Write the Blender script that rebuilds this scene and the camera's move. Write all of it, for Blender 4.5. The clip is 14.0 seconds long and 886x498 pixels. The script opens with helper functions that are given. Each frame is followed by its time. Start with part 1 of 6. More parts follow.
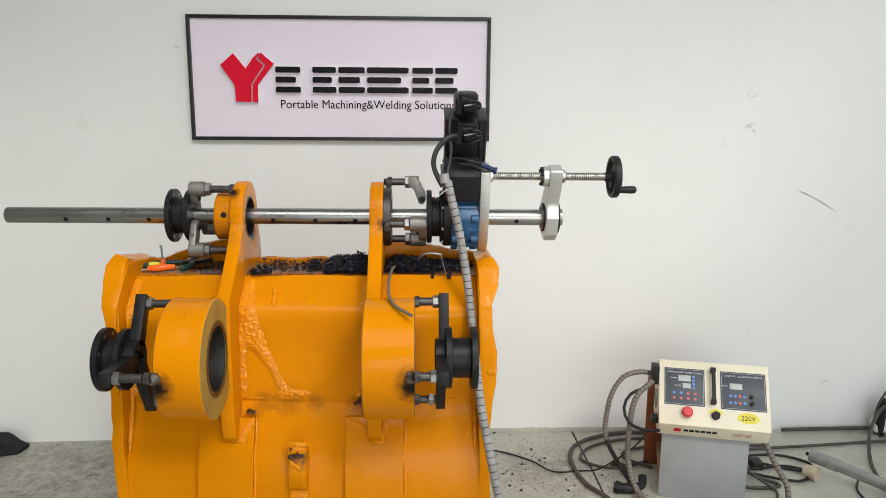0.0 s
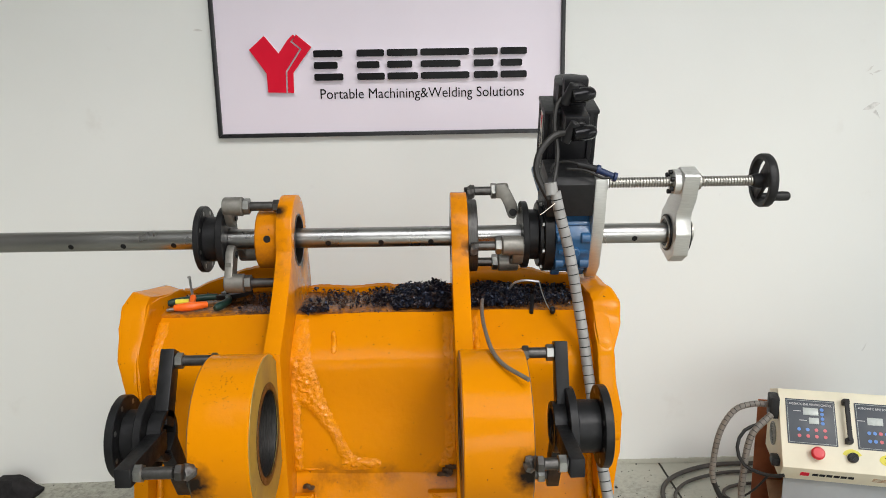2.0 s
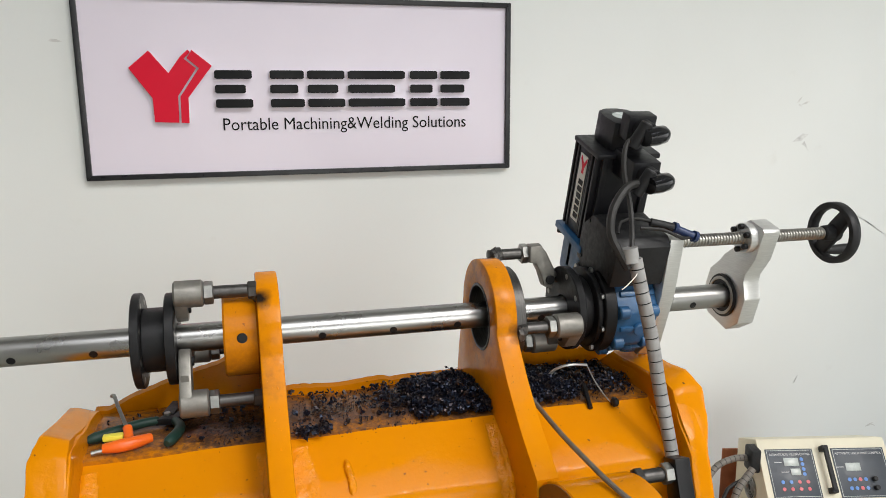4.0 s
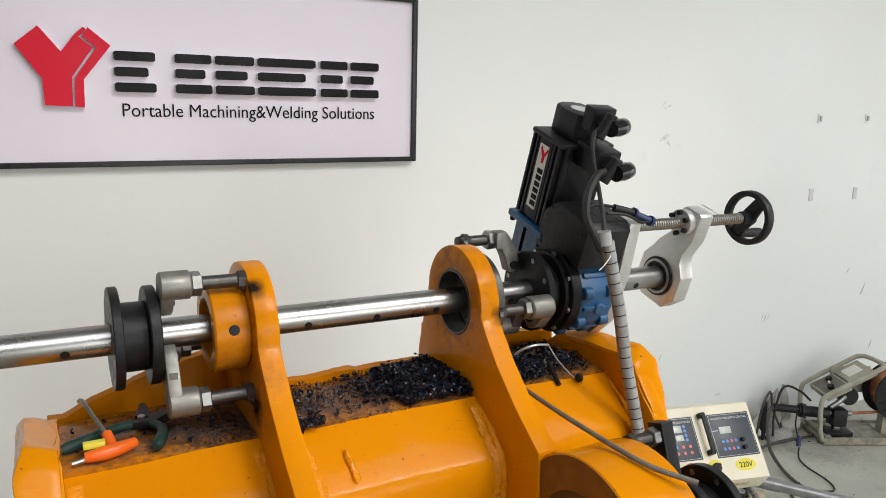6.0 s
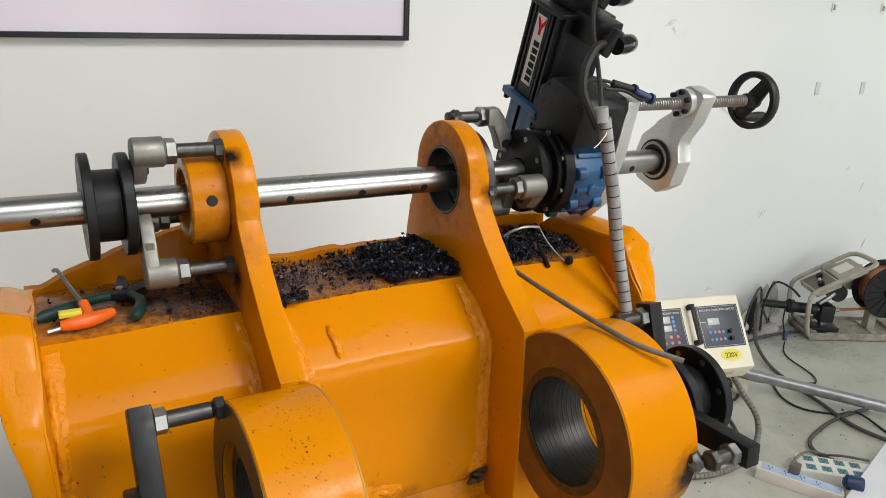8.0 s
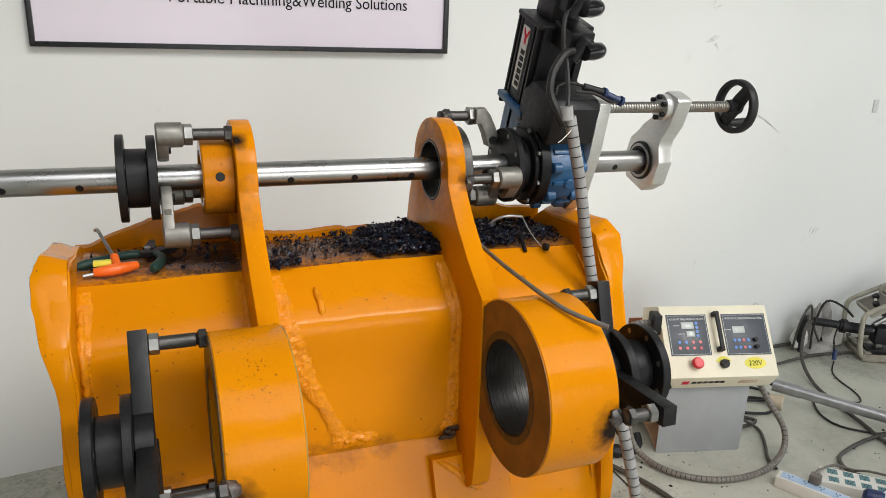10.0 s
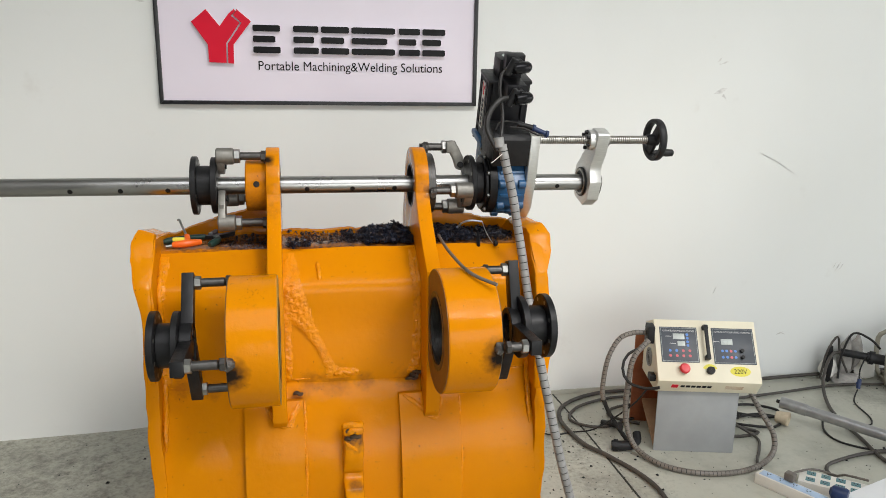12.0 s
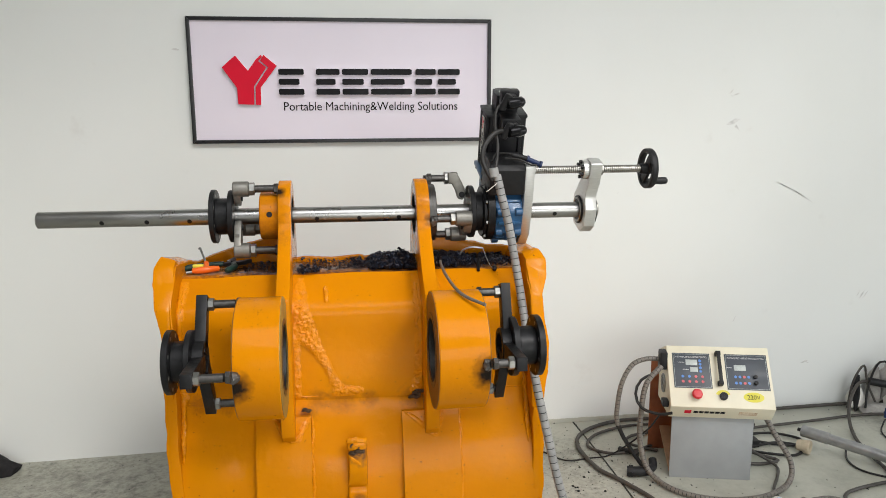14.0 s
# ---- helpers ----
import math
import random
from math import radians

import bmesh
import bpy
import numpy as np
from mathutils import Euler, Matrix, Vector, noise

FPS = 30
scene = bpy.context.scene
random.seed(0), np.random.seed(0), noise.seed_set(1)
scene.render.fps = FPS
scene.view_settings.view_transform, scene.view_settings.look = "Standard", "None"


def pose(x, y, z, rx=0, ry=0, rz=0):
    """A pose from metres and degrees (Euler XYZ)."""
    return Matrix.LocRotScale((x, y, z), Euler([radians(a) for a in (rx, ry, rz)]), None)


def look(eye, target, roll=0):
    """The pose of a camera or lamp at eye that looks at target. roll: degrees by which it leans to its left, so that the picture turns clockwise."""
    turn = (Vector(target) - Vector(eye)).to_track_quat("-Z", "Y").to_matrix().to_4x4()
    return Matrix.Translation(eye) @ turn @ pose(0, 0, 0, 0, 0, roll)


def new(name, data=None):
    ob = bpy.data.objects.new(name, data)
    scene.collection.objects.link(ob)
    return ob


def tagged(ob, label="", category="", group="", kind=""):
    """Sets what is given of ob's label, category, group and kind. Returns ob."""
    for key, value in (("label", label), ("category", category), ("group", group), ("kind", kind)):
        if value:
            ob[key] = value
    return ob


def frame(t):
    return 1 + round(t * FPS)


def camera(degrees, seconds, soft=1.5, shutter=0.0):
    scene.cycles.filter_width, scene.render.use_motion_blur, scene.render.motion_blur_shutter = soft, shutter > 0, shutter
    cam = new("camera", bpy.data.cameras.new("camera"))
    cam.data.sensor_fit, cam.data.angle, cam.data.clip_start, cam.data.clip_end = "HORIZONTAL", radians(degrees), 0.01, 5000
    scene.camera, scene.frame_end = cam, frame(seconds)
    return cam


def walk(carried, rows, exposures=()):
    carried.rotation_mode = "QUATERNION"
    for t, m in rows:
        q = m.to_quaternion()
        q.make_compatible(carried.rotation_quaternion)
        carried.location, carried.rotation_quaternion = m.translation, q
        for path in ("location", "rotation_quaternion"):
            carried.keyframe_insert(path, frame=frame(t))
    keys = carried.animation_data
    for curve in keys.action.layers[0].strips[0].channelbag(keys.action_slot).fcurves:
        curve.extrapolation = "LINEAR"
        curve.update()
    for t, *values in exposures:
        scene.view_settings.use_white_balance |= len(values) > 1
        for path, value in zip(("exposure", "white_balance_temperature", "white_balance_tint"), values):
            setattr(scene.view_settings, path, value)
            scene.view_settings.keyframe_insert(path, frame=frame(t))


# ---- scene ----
cam = camera(61.5, 14.0, 0.9)
PATH = [
    (0, (0.713, 0.538, 1.538), (0.782, 2.499, 1.153), 0.4),
    (0.5, (0.724, 0.702, 1.553), (0.754, 2.661, 1.152), 0.2),
    (1, (0.739, 0.858, 1.556), (0.735, 2.813, 1.138), -0.2),
    (1.5, (0.687, 0.951, 1.544), (0.677, 2.904, 1.115), -0.7),
    (2, (0.535, 1.015, 1.554), (0.558, 2.968, 1.124), -1.0),
    (2.5, (0.395, 1.063, 1.562), (0.497, 3.016, 1.144), -1.0),
    (3, (0.322, 1.203, 1.573), (0.544, 3.151, 1.178), -0.7),
    (3.2, (0.304, 1.287, 1.598), (0.577, 3.229, 1.203), -0.7),
    (5.3, (-0.104, 1.572, 1.565), (0.787, 3.324, 1.194), 0.7),
    (5.5, (-0.113, 1.579, 1.564), (0.808, 3.315, 1.19), 0.9),
    (6, (-0.118, 1.586, 1.566), (0.845, 3.297, 1.182), 1.3),
    (6.5, (-0.109, 1.582, 1.563), (0.866, 3.28, 1.154), 1.6),
    (7, (-0.101, 1.582, 1.551), (0.871, 3.269, 1.091), 1.6),
    (7.5, (-0.09, 1.593, 1.54), (0.868, 3.262, 0.996), 1.9),
    (8, (-0.086, 1.608, 1.518), (0.857, 3.249, 0.872), 2.4),
    (8.2, (-0.085, 1.616, 1.502), (0.854, 3.247, 0.823), 2.6),
    (10.3, (0.052, 1.237, 1.513), (0.717, 3.032, 0.935), 1.9),
    (10.5, (0.067, 1.157, 1.515), (0.697, 2.972, 0.959), 1.6),
    (11, (0.076, 0.927, 1.503), (0.63, 2.777, 0.982), 1.3),
    (11.5, (0.11, 0.769, 1.513), (0.58, 2.65, 1.022), 1.2),
    (12, (0.238, 0.664, 1.512), (0.633, 2.57, 1.051), 0.9),
    (12.5, (0.326, 0.576, 1.511), (0.66, 2.5, 1.08), 0.6),
    (13, (0.358, 0.529, 1.512), (0.649, 2.467, 1.11), 0.2),
    (13.5, (0.357, 0.514, 1.51), (0.63, 2.459, 1.132), -0.1),
    (14, (0.353, 0.517, 1.505), (0.622, 2.465, 1.141), -0.3),
]
walk(cam, [(t, look(eye, target, roll)) for t, eye, target, roll in PATH])

# ---- world, sun, window light, added fill lamps ----
FZ = 0.0                     # floor level
WALL_Y = 3.845                 # face of the wall behind the machine
AX_Y, AX_Z = 2.764, 1.200      # axis of the boring bar
BO_Y, BO_Z = 2.376, 0.890      # axis of the two lower bosses

scene.view_settings.exposure = 0.05
world = bpy.data.worlds.new("world")
scene.world = world
world.use_nodes = True
wn = world.node_tree.nodes
sky = wn.new("ShaderNodeTexSky")
sky.sky_type, sky.sun_disc = "NISHITA", False
sky.sun_elevation, sky.sun_rotation = radians(42), radians(150)
wn["Background"].inputs["Strength"].default_value = 0.12
world.node_tree.links.new(sky.outputs["Color"], wn["Background"].inputs["Color"])


def lamp(name, place, target, sx, sy, watts, color):
    data = bpy.data.lights.new(name, "AREA")
    data.shape, data.size, data.size_y, data.energy, data.color = "RECTANGLE", sx, sy, watts, color
    ob = new(name, data)
    ob.matrix_world = look(place, target)
    return ob


sun_data = bpy.data.lights.new("sun", "SUN")
sun_data.energy, sun_data.angle, sun_data.color = 1.0, radians(12), (1.0, 0.96, 0.9)
sun = new("sun", sun_data)
sun.matrix_world = look((4, -6, 8), (0, 2, 0))
lamp("window_light", (6.9, 0.6, 1.45), (0, 0.8, 1.2), 5.0, 2.3, 75, (1.0, 0.99, 0.975))
# Added frontal fill lamp behind the camera; its opening is assumed.
lamp("front_fill", (2.2, -4.9, 1.7), (2.2, 3, 1.4), 4.6, 3.0, 150, (1.0, 1.0, 0.985))
# Added overhead fill lamp; no real opening above is known.
lamp("overhead_fill", (1.5, 0.2, 3.78), (1.5, 0.2, 0), 4.4, 2.6, 116, (1.0, 1.0, 0.985))

# ---- materials ----
class Mat:
    """A small node-graph writer round one Principled shader."""

    def __init__(self, name, color, rough=0.5, metal=0.0, coat=0.0, spec=0.5):
        self.m = bpy.data.materials.new(name)
        self.m.use_nodes = True
        self.t = self.m.node_tree
        self.b = self.t.nodes["Principled BSDF"]
        self.b.inputs["Base Color"].default_value = (*color, 1)
        self.b.inputs["Roughness"].default_value = rough
        self.b.inputs["Metallic"].default_value = metal
        self.b.inputs["Coat Weight"].default_value = coat
        self.b.inputs["Specular IOR Level"].default_value = spec
        self.col, self.rough = None, None
        self.pos = self.n("ShaderNodeNewGeometry").outputs["Position"]

    def n(self, kind):
        return self.t.nodes.new(kind)

    def l(self, a, b):
        self.t.links.new(a, b)

    def noise(self, scale, detail=4, rough=0.55, stretch=None, coords=None):
        t = self.n("ShaderNodeTexNoise")
        t.inputs["Scale"].default_value, t.inputs["Detail"].default_value, t.inputs["Roughness"].default_value = scale, detail, rough
        src = coords or self.pos
        if stretch:
            mp = self.n("ShaderNodeMapping")
            mp.inputs["Scale"].default_value = stretch
            self.l(src, mp.inputs["Vector"])
            src = mp.outputs["Vector"]
        self.l(src, t.inputs["Vector"])
        return t.outputs["Fac"]

    def ramp(self, fac, a, b, va=0.0, vb=1.0):
        t = self.n("ShaderNodeMapRange")
        t.inputs["From Min"].default_value, t.inputs["From Max"].default_value = a, b
        t.inputs["To Min"].default_value, t.inputs["To Max"].default_value = va, vb
        self.l(fac, t.inputs["Value"])
        return t.outputs["Result"]

    def math(self, op, a, b):
        t = self.n("ShaderNodeMath")
        t.operation = op
        for i, v in enumerate((a, b)):
            if isinstance(v, (int, float)):
                t.inputs[i].default_value = v
            else:
                self.l(v, t.inputs[i])
        return t.outputs[0]

    def near(self, place, r0, r1, fuzz=0.02):
        """1 near a place, 0 beyond r1, with a ragged edge."""
        d = self.n("ShaderNodeVectorMath")
        d.operation = "DISTANCE"
        self.l(self.pos, d.inputs[0])
        d.inputs[1].default_value = place
        e = self.math("ADD", d.outputs["Value"], self.ramp(self.noise(60), 0.3, 0.7, -fuzz, fuzz))
        return self.ramp(e, r0, r1, 1, 0)

    def mix(self, fac, color):
        t = self.n("ShaderNodeMix")
        t.data_type = "RGBA"
        if self.col is None:
            t.inputs["A"].default_value = self.b.inputs["Base Color"].default_value
        else:
            self.l(self.col, t.inputs["A"])
        t.inputs["B"].default_value = (*color, 1)
        self.l(fac, t.inputs["Factor"])
        self.col = t.outputs["Result"]
        self.l(self.col, self.b.inputs["Base Color"])
        return self

    def vary_rough(self, fac, a, b):
        self.l(self.ramp(fac, 0.3, 0.7, a, b), self.b.inputs["Roughness"])
        return self

    def bump(self, fac, strength, dist):
        t = self.n("ShaderNodeBump")
        t.inputs["Strength"].default_value, t.inputs["Distance"].default_value = strength, dist
        self.l(fac, t.inputs["Height"])
        if self.b.inputs["Normal"].is_linked:
            self.l(self.b.inputs["Normal"].links[0].from_socket, t.inputs["Normal"])
        self.l(t.outputs["Normal"], self.b.inputs["Normal"])
        return self


def yellow(name, dirt=0.0, burns=(), soot=(), flecks=()):
    k = Mat(name, (0.66, 0.228, 0.001), 0.3, 0, 0.0, 0.10)
    k.mix(k.ramp(k.noise(5, 5), 0.35, 0.75, 0, 0.6), (0.56, 0.186, 0.001))
    k.mix(k.ramp(k.noise(38, 6, 0.7), 0.60, 0.74, 0, 0.35), (0.58, 0.165, 0.003))
    k.mix(k.ramp(k.noise(26, 6, 0.8, (1, 1, 0.35)), 0.66, 0.73, 0, 0.5), (0.36, 0.105, 0.006))
    k.mix(k.ramp(k.noise(110, 3), 0.70, 0.74, 0, 0.9), (0.04, 0.025, 0.015))
    k.mix(k.ramp(k.noise(34, 7, 0.75), 0.70, 0.715, 0, 0.85), (0.09, 0.04, 0.016))
    if dirt:
        k.mix(k.ramp(k.noise(15, 8, 0.75), 0.62 - 0.3 * dirt, 0.75 - 0.25 * dirt, 0, 0.92), (0.10, 0.045, 0.022))
        k.mix(k.ramp(k.noise(60, 6, 0.8), 0.60 - 0.15 * dirt, 0.70 - 0.1 * dirt, 0, 0.9), (0.03, 0.018, 0.014))
    for place, r, color, amount in soot:
        m = k.math("MULTIPLY", k.near(place, r * 0.40, r * 1.1, r * 0.28), k.ramp(k.noise(190, 7, 0.75), 0.32, 0.58, 0.35, amount))
        k.mix(m, color)
    for place, r in burns:
        k.mix(k.near(place, r * 0.30, r, r * 0.14), (0.016, 0.011, 0.008))
    for place, r in flecks:
        k.mix(k.math("MULTIPLY", k.near(place, r * 0.5, r, r * 0.3), k.ramp(k.noise(230, 2), 0.65, 0.68)), (0.03, 0.02, 0.012))
    k.vary_rough(k.noise(22, 5), 0.08, 0.20 + 0.5 * dirt)
    k.bump(k.noise(7, 3), 0.35, 0.014)
    k.bump(k.noise(14, 4, 0.5, (1, 1, 0.4)), 0.14, 0.006)
    k.bump(k.noise(38, 5, 0.6), 0.22, 0.003)
    k.bump(k.noise(160, 4), 0.25, 0.0012)
    return k.m


def plain(name, color, rough, metal=0.0, var=0.25, scale=30, bump=0.1, coat=0.0, stretch=None, spec=None):
    k = Mat(name, color, rough, metal, coat, spec or (0.3 if max(color) < 0.06 else 0.45))
    dark = tuple(c * (1 - var) for c in color)
    k.mix(k.ramp(k.noise(scale, 5, stretch=stretch), 0.35, 0.7), dark)
    k.vary_rough(k.noise(scale * 1.7, 4, stretch=stretch), rough * 0.8, min(1, rough * 1.25))
    if bump:
        k.bump(k.noise(scale * 8, 3), bump, 0.001)
    return k.m


BRN, BLK = (0.115, 0.053, 0.025), (0.022, 0.014, 0.011)
GRIME = [((x, 2.566, z - 0.006), r, (0.25, 0.085, 0.010), 0.6) for x, z, r in ((0.27, 0.70, 0.035), (0.34, 0.70, 0.05), (0.42, 0.695, 0.03), (0.545, 0.69, 0.045), (-0.06, 0.70, 0.03), (0.02, 0.695, 0.03), (0.70, 0.70, 0.03), (0.24, 0.655, 0.03))]
M_YELLOW = yellow("yellow_enamel")
M_PANELYEL = yellow("yellow_enamel_grimy_seam", 0.0, (), GRIME)
M_LUG = yellow("yellow_enamel_rusty", 0.0, (), [((0.378, 2.47, 0.585), 0.05, BRN, 1.0), ((0.385, 2.45, 0.44), 0.025, BRN, 0.8)])
M_PAD = plain("cast_pad", (0.19, 0.185, 0.165), 0.55, 0.6, 0.3, 60, 0.3)
M_LEDGE = yellow("yellow_enamel_sooty", 0.02, (), [((x, 2.785, 1.04), 0.118 if x < 0.05 else 0.165, BRN, 1.0) for x in (-0.08, 0.02, 0.10, 0.18, 0.27, 0.36, 0.45, 0.54, 0.64, 0.74, 0.84)]
                 + [((0.13, 2.76, 1.04), 0.085, BLK, 0.95), ((0.06, 2.80, 1.04), 0.06, BLK, 0.8), ((0.50, 2.79, 1.04), 0.10, BLK, 1.0), ((0.42, 2.79, 1.04), 0.07, BLK, 0.9), ((0.28, 2.78, 1.04), 0.06, BLK, 0.9), ((0.67, 2.79, 1.04), 0.09, BLK, 1.0), ((0.78, 2.80, 1.04), 0.05, BLK, 0.8)])
M_BOSS_L = yellow("yellow_enamel_boss_a", 0, (((0.096, 2.232, 0.868), 0.050), ((0.10, 2.45, 1.02), 0.02)), (), (((0.145, 2.38, 1.045), 0.06), ((0.15, 2.29, 1.02), 0.05)))
M_BOSS_R = yellow("yellow_enamel_boss_b", 0, (((0.702, 2.232, 0.872), 0.054), ((0.70, 2.44, 1.02), 0.02)))
M_EAR_L = yellow("yellow_enamel_ear_a", 0.0, (((0.178, 2.71, 1.28), 0.024), ((0.178, 2.69, 1.09), 0.036), ((0.2, 2.8, 1.14), 0.04)), [((0.16, 2.73, 1.12), 0.10, (0.26, 0.09, 0.012), 0.8), ((0.13, 2.73, 1.22), 0.09, (0.44, 0.145, 0.006), 0.6)])
M_EAR_R = yellow("yellow_enamel_ear_b", 0.0, (((0.62, 2.68, 1.19), 0.03), ((0.60, 2.80, 1.29), 0.035), ((0.60, 2.83, 1.18), 0.02)), [((0.575, 2.77, 1.21), 0.13, (0.38, 0.12, 0.010), 0.75), ((0.575, 2.77, 1.20), 0.08, (0.16, 0.07, 0.025), 0.7)])


def face_mat(name, base, stain):
    k = Mat(name, base, 0.42, 0.15)
    k.mix(k.ramp(k.noise(14, 6), 0.4, 0.65), stain)
    k.mix(k.ramp(k.noise(70, 5, 0.7), 0.6, 0.72, 0, 0.7), (0.05, 0.03, 0.02))
    k.bump(k.noise(200, 3), 0.15, 0.001)
    return k.m


M_FACE_L = face_mat("worn_face_olive", (0.36, 0.27, 0.06), (0.24, 0.19, 0.07))
M_FACE_O = face_mat("worn_face_dark", (0.085, 0.066, 0.03), (0.05, 0.042, 0.026))
M_FACE_R = face_mat("worn_face_brown", (0.22, 0.092, 0.024), (0.13, 0.058, 0.02))


def weld_mat():
    k = Mat("overpainted_weld", (0.72, 0.25, 0.002), 0.09, 0, 0.0, 0.34)
    k.mix(k.ramp(k.noise(30, 6), 0.5, 0.66, 0, 0.5), (0.56, 0.18, 0.003))
    k.mix(k.ramp(k.noise(55, 6, 0.75), 0.66, 0.74, 0, 0.5), (0.06, 0.03, 0.015))
    k.mix(k.ramp(k.noise(48, 7, 0.8, (1, 1, 0.6)), 0.56, 0.66, 0, 0.6), (0.42, 0.125, 0.004))
    k.bump(k.noise(45, 5), 0.8, 0.010)
    k.bump(k.noise(120, 4), 0.6, 0.003)
    return k.m


M_WELD = weld_mat()
M_WELDSTEEL = plain("weld_steel", (0.22, 0.21, 0.20), 0.38, 0.85, 0.6, 90, 0.8)
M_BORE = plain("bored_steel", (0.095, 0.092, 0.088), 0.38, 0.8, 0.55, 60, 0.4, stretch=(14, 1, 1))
M_STEEL = plain("ground_steel_bar", (0.39, 0.385, 0.375), 0.30, 1.0, 0.10, 4, 0.0)
M_SCREW = plain("screw_steel", (0.40, 0.39, 0.36), 0.40, 1.0, 0.2, 60, 0.05)
M_STUD = plain("stud_steel", (0.11, 0.105, 0.10), 0.42, 0.9, 0.35, 70, 0.2)
M_NUT = plain("zinc_nut", (0.36, 0.36, 0.34), 0.35, 0.95, 0.3, 60, 0.1)
M_CAST = plain("cast_arm_steel", (0.26, 0.25, 0.225), 0.5, 0.75, 0.25, 45, 0.25)
M_BLACK = plain("black_oxide", (0.016, 0.016, 0.017), 0.42, 0.3, 0.4, 40, 0.15)
M_BLACKPL = plain("black_plastic", (0.014, 0.014, 0.015), 0.5, 0, 0.3, 50, 0.1)
M_MOTOR = plain("black_motor_paint", (0.012, 0.012, 0.014), 0.38, 0, 0.3, 50, 0.08)
M_GLOSSBLK = plain("gloss_black", (0.02, 0.02, 0.022), 0.14, 0.5, 0.3, 20, 0.0)
M_BLUE = plain("blue_gearbox_paint", (0.02, 0.092, 0.21), 0.40, 0, 0.3, 40, 0.15, 0.1)
M_BLUEPL = plain("blue_connector", (0.012, 0.03, 0.10), 0.4, 0, 0.3, 50, 0.05)
M_ALU = plain("milled_aluminium", (0.66, 0.66, 0.64), 0.36, 0.75, 0.12, 50, 0.06, stretch=(1, 1, 10))
M_CREAM = plain("cream_powder_coat", (0.76, 0.71, 0.55), 0.42, 0, 0.08, 12, 0.08)
M_PANEL = plain("dark_grey_overlay", (0.045, 0.055, 0.07), 0.4, 0, 0.2, 20, 0.0)
M_GREYPAINT = plain("grey_sheet", (0.33, 0.345, 0.35), 0.45, 0.1, 0.12, 9, 0.08)
M_BROWN = plain("red_brown_primer", (0.33, 0.11, 0.045), 0.6, 0, 0.4, 14, 0.2)
M_TAN = plain("tan_board", (0.48, 0.30, 0.18), 0.65, 0, 0.25, 25, 0.1)
M_RED = plain("red_plastic", (0.62, 0.02, 0.03), 0.32, 0, 0.1, 20, 0.0)
M_SIGNRED = plain("red_acrylic", (0.66, 0.006, 0.03), 0.35, 0, 0.06, 8, 0.0, spec=0.15)
M_BLUEBTN = plain("blue_button", (0.10, 0.25, 0.62), 0.4, 0, 0.1, 20, 0.0)
M_PINKBTN = plain("red_button", (0.62, 0.12, 0.14), 0.4, 0, 0.1, 20, 0.0)
M_LCD = plain("grey_display", (0.42, 0.46, 0.44), 0.25, 0, 0.1, 30, 0.0)
M_YLABEL = plain("yellow_label", (0.72, 0.64, 0.06), 0.45, 0, 0.05, 10, 0.0)
M_SIGN = plain("sign_board_white", (0.74, 0.68, 0.76), 0.35, 0, 0.04, 2, 0.0)
M_ACRYL = plain("white_acrylic_edge", (0.78, 0.76, 0.77), 0.3, 0, 0.05, 8, 0.0)
M_FRAME = plain("black_sign_frame", (0.018, 0.018, 0.02), 0.32, 0, 0.3, 30, 0.03)
M_INK = plain("black_acrylic", (0.006, 0.006, 0.007), 0.35, 0, 0.2, 10, 0.0, spec=0.12)
M_WHITEINK = plain("white_print", (0.6, 0.6, 0.6), 0.5, 0, 0.05, 10, 0.0)
M_GREYHOSE = plain("grey_spiral_wrap", (0.31, 0.305, 0.295), 0.38, 0, 0.3, 30, 0.05)
M_BROWNHOSE = plain("brown_grey_spiral_wrap", (0.205, 0.185, 0.16), 0.42, 0, 0.3, 30, 0.05)
M_CABLE = plain("black_cable", (0.022, 0.021, 0.02), 0.5, 0, 0.4, 25, 0.1)
M_GREYCABLE = plain("grey_cable", (0.068, 0.060, 0.051), 0.5, 0, 0.35, 14, 0.1)
M_ROD = plain("electrode_grey", (0.18, 0.16, 0.14), 0.5, 0.2, 0.3, 60, 0.2)
M_ORANGE = plain("orange_plastic", (0.80, 0.13, 0.01), 0.35, 0, 0.1, 20, 0.0)
M_GREEN = plain("dark_green_grip", (0.012, 0.038, 0.029), 0.45, 0, 0.3, 30, 0.05)
M_COPPER = plain("copper_wire", (0.62, 0.27, 0.15), 0.38, 0.8, 0.3, 80, 0.3, stretch=(1, 1, 8))
M_FEEDER = plain("beige_frame_paint", (0.40, 0.375, 0.30), 0.5, 0, 0.3, 18, 0.15)
M_TRAY = plain("dirty_beige_paint", (0.36, 0.325, 0.255), 0.6, 0, 0.55, 26, 0.3)
M_WHITEPL = plain("white_plastic", (0.74, 0.72, 0.66), 0.4, 0, 0.1, 14, 0.03)
M_BLUESTRIP = plain("pale_blue_plastic", (0.42, 0.55, 0.72), 0.4, 0, 0.1, 14, 0.0)
M_TUBE = plain("galvanised_tube", (0.38, 0.38, 0.38), 0.38, 0.7, 0.25, 20, 0.1)
M_WOOD = plain("cork_plug", (0.55, 0.46, 0.33), 0.7, 0, 0.25, 40, 0.2)
M_RUBBLE = plain("broken_plaster", (0.42, 0.40, 0.37), 0.85, 0, 0.4, 30, 0.6)
M_CLOTH = plain("black_cloth", (0.018, 0.017, 0.018), 0.9, 0, 0.4, 30, 0.5)
M_OUT = plain("pale_ground", (0.3, 0.3, 0.27), 0.9, 0, 0.3, 2, 0.2)


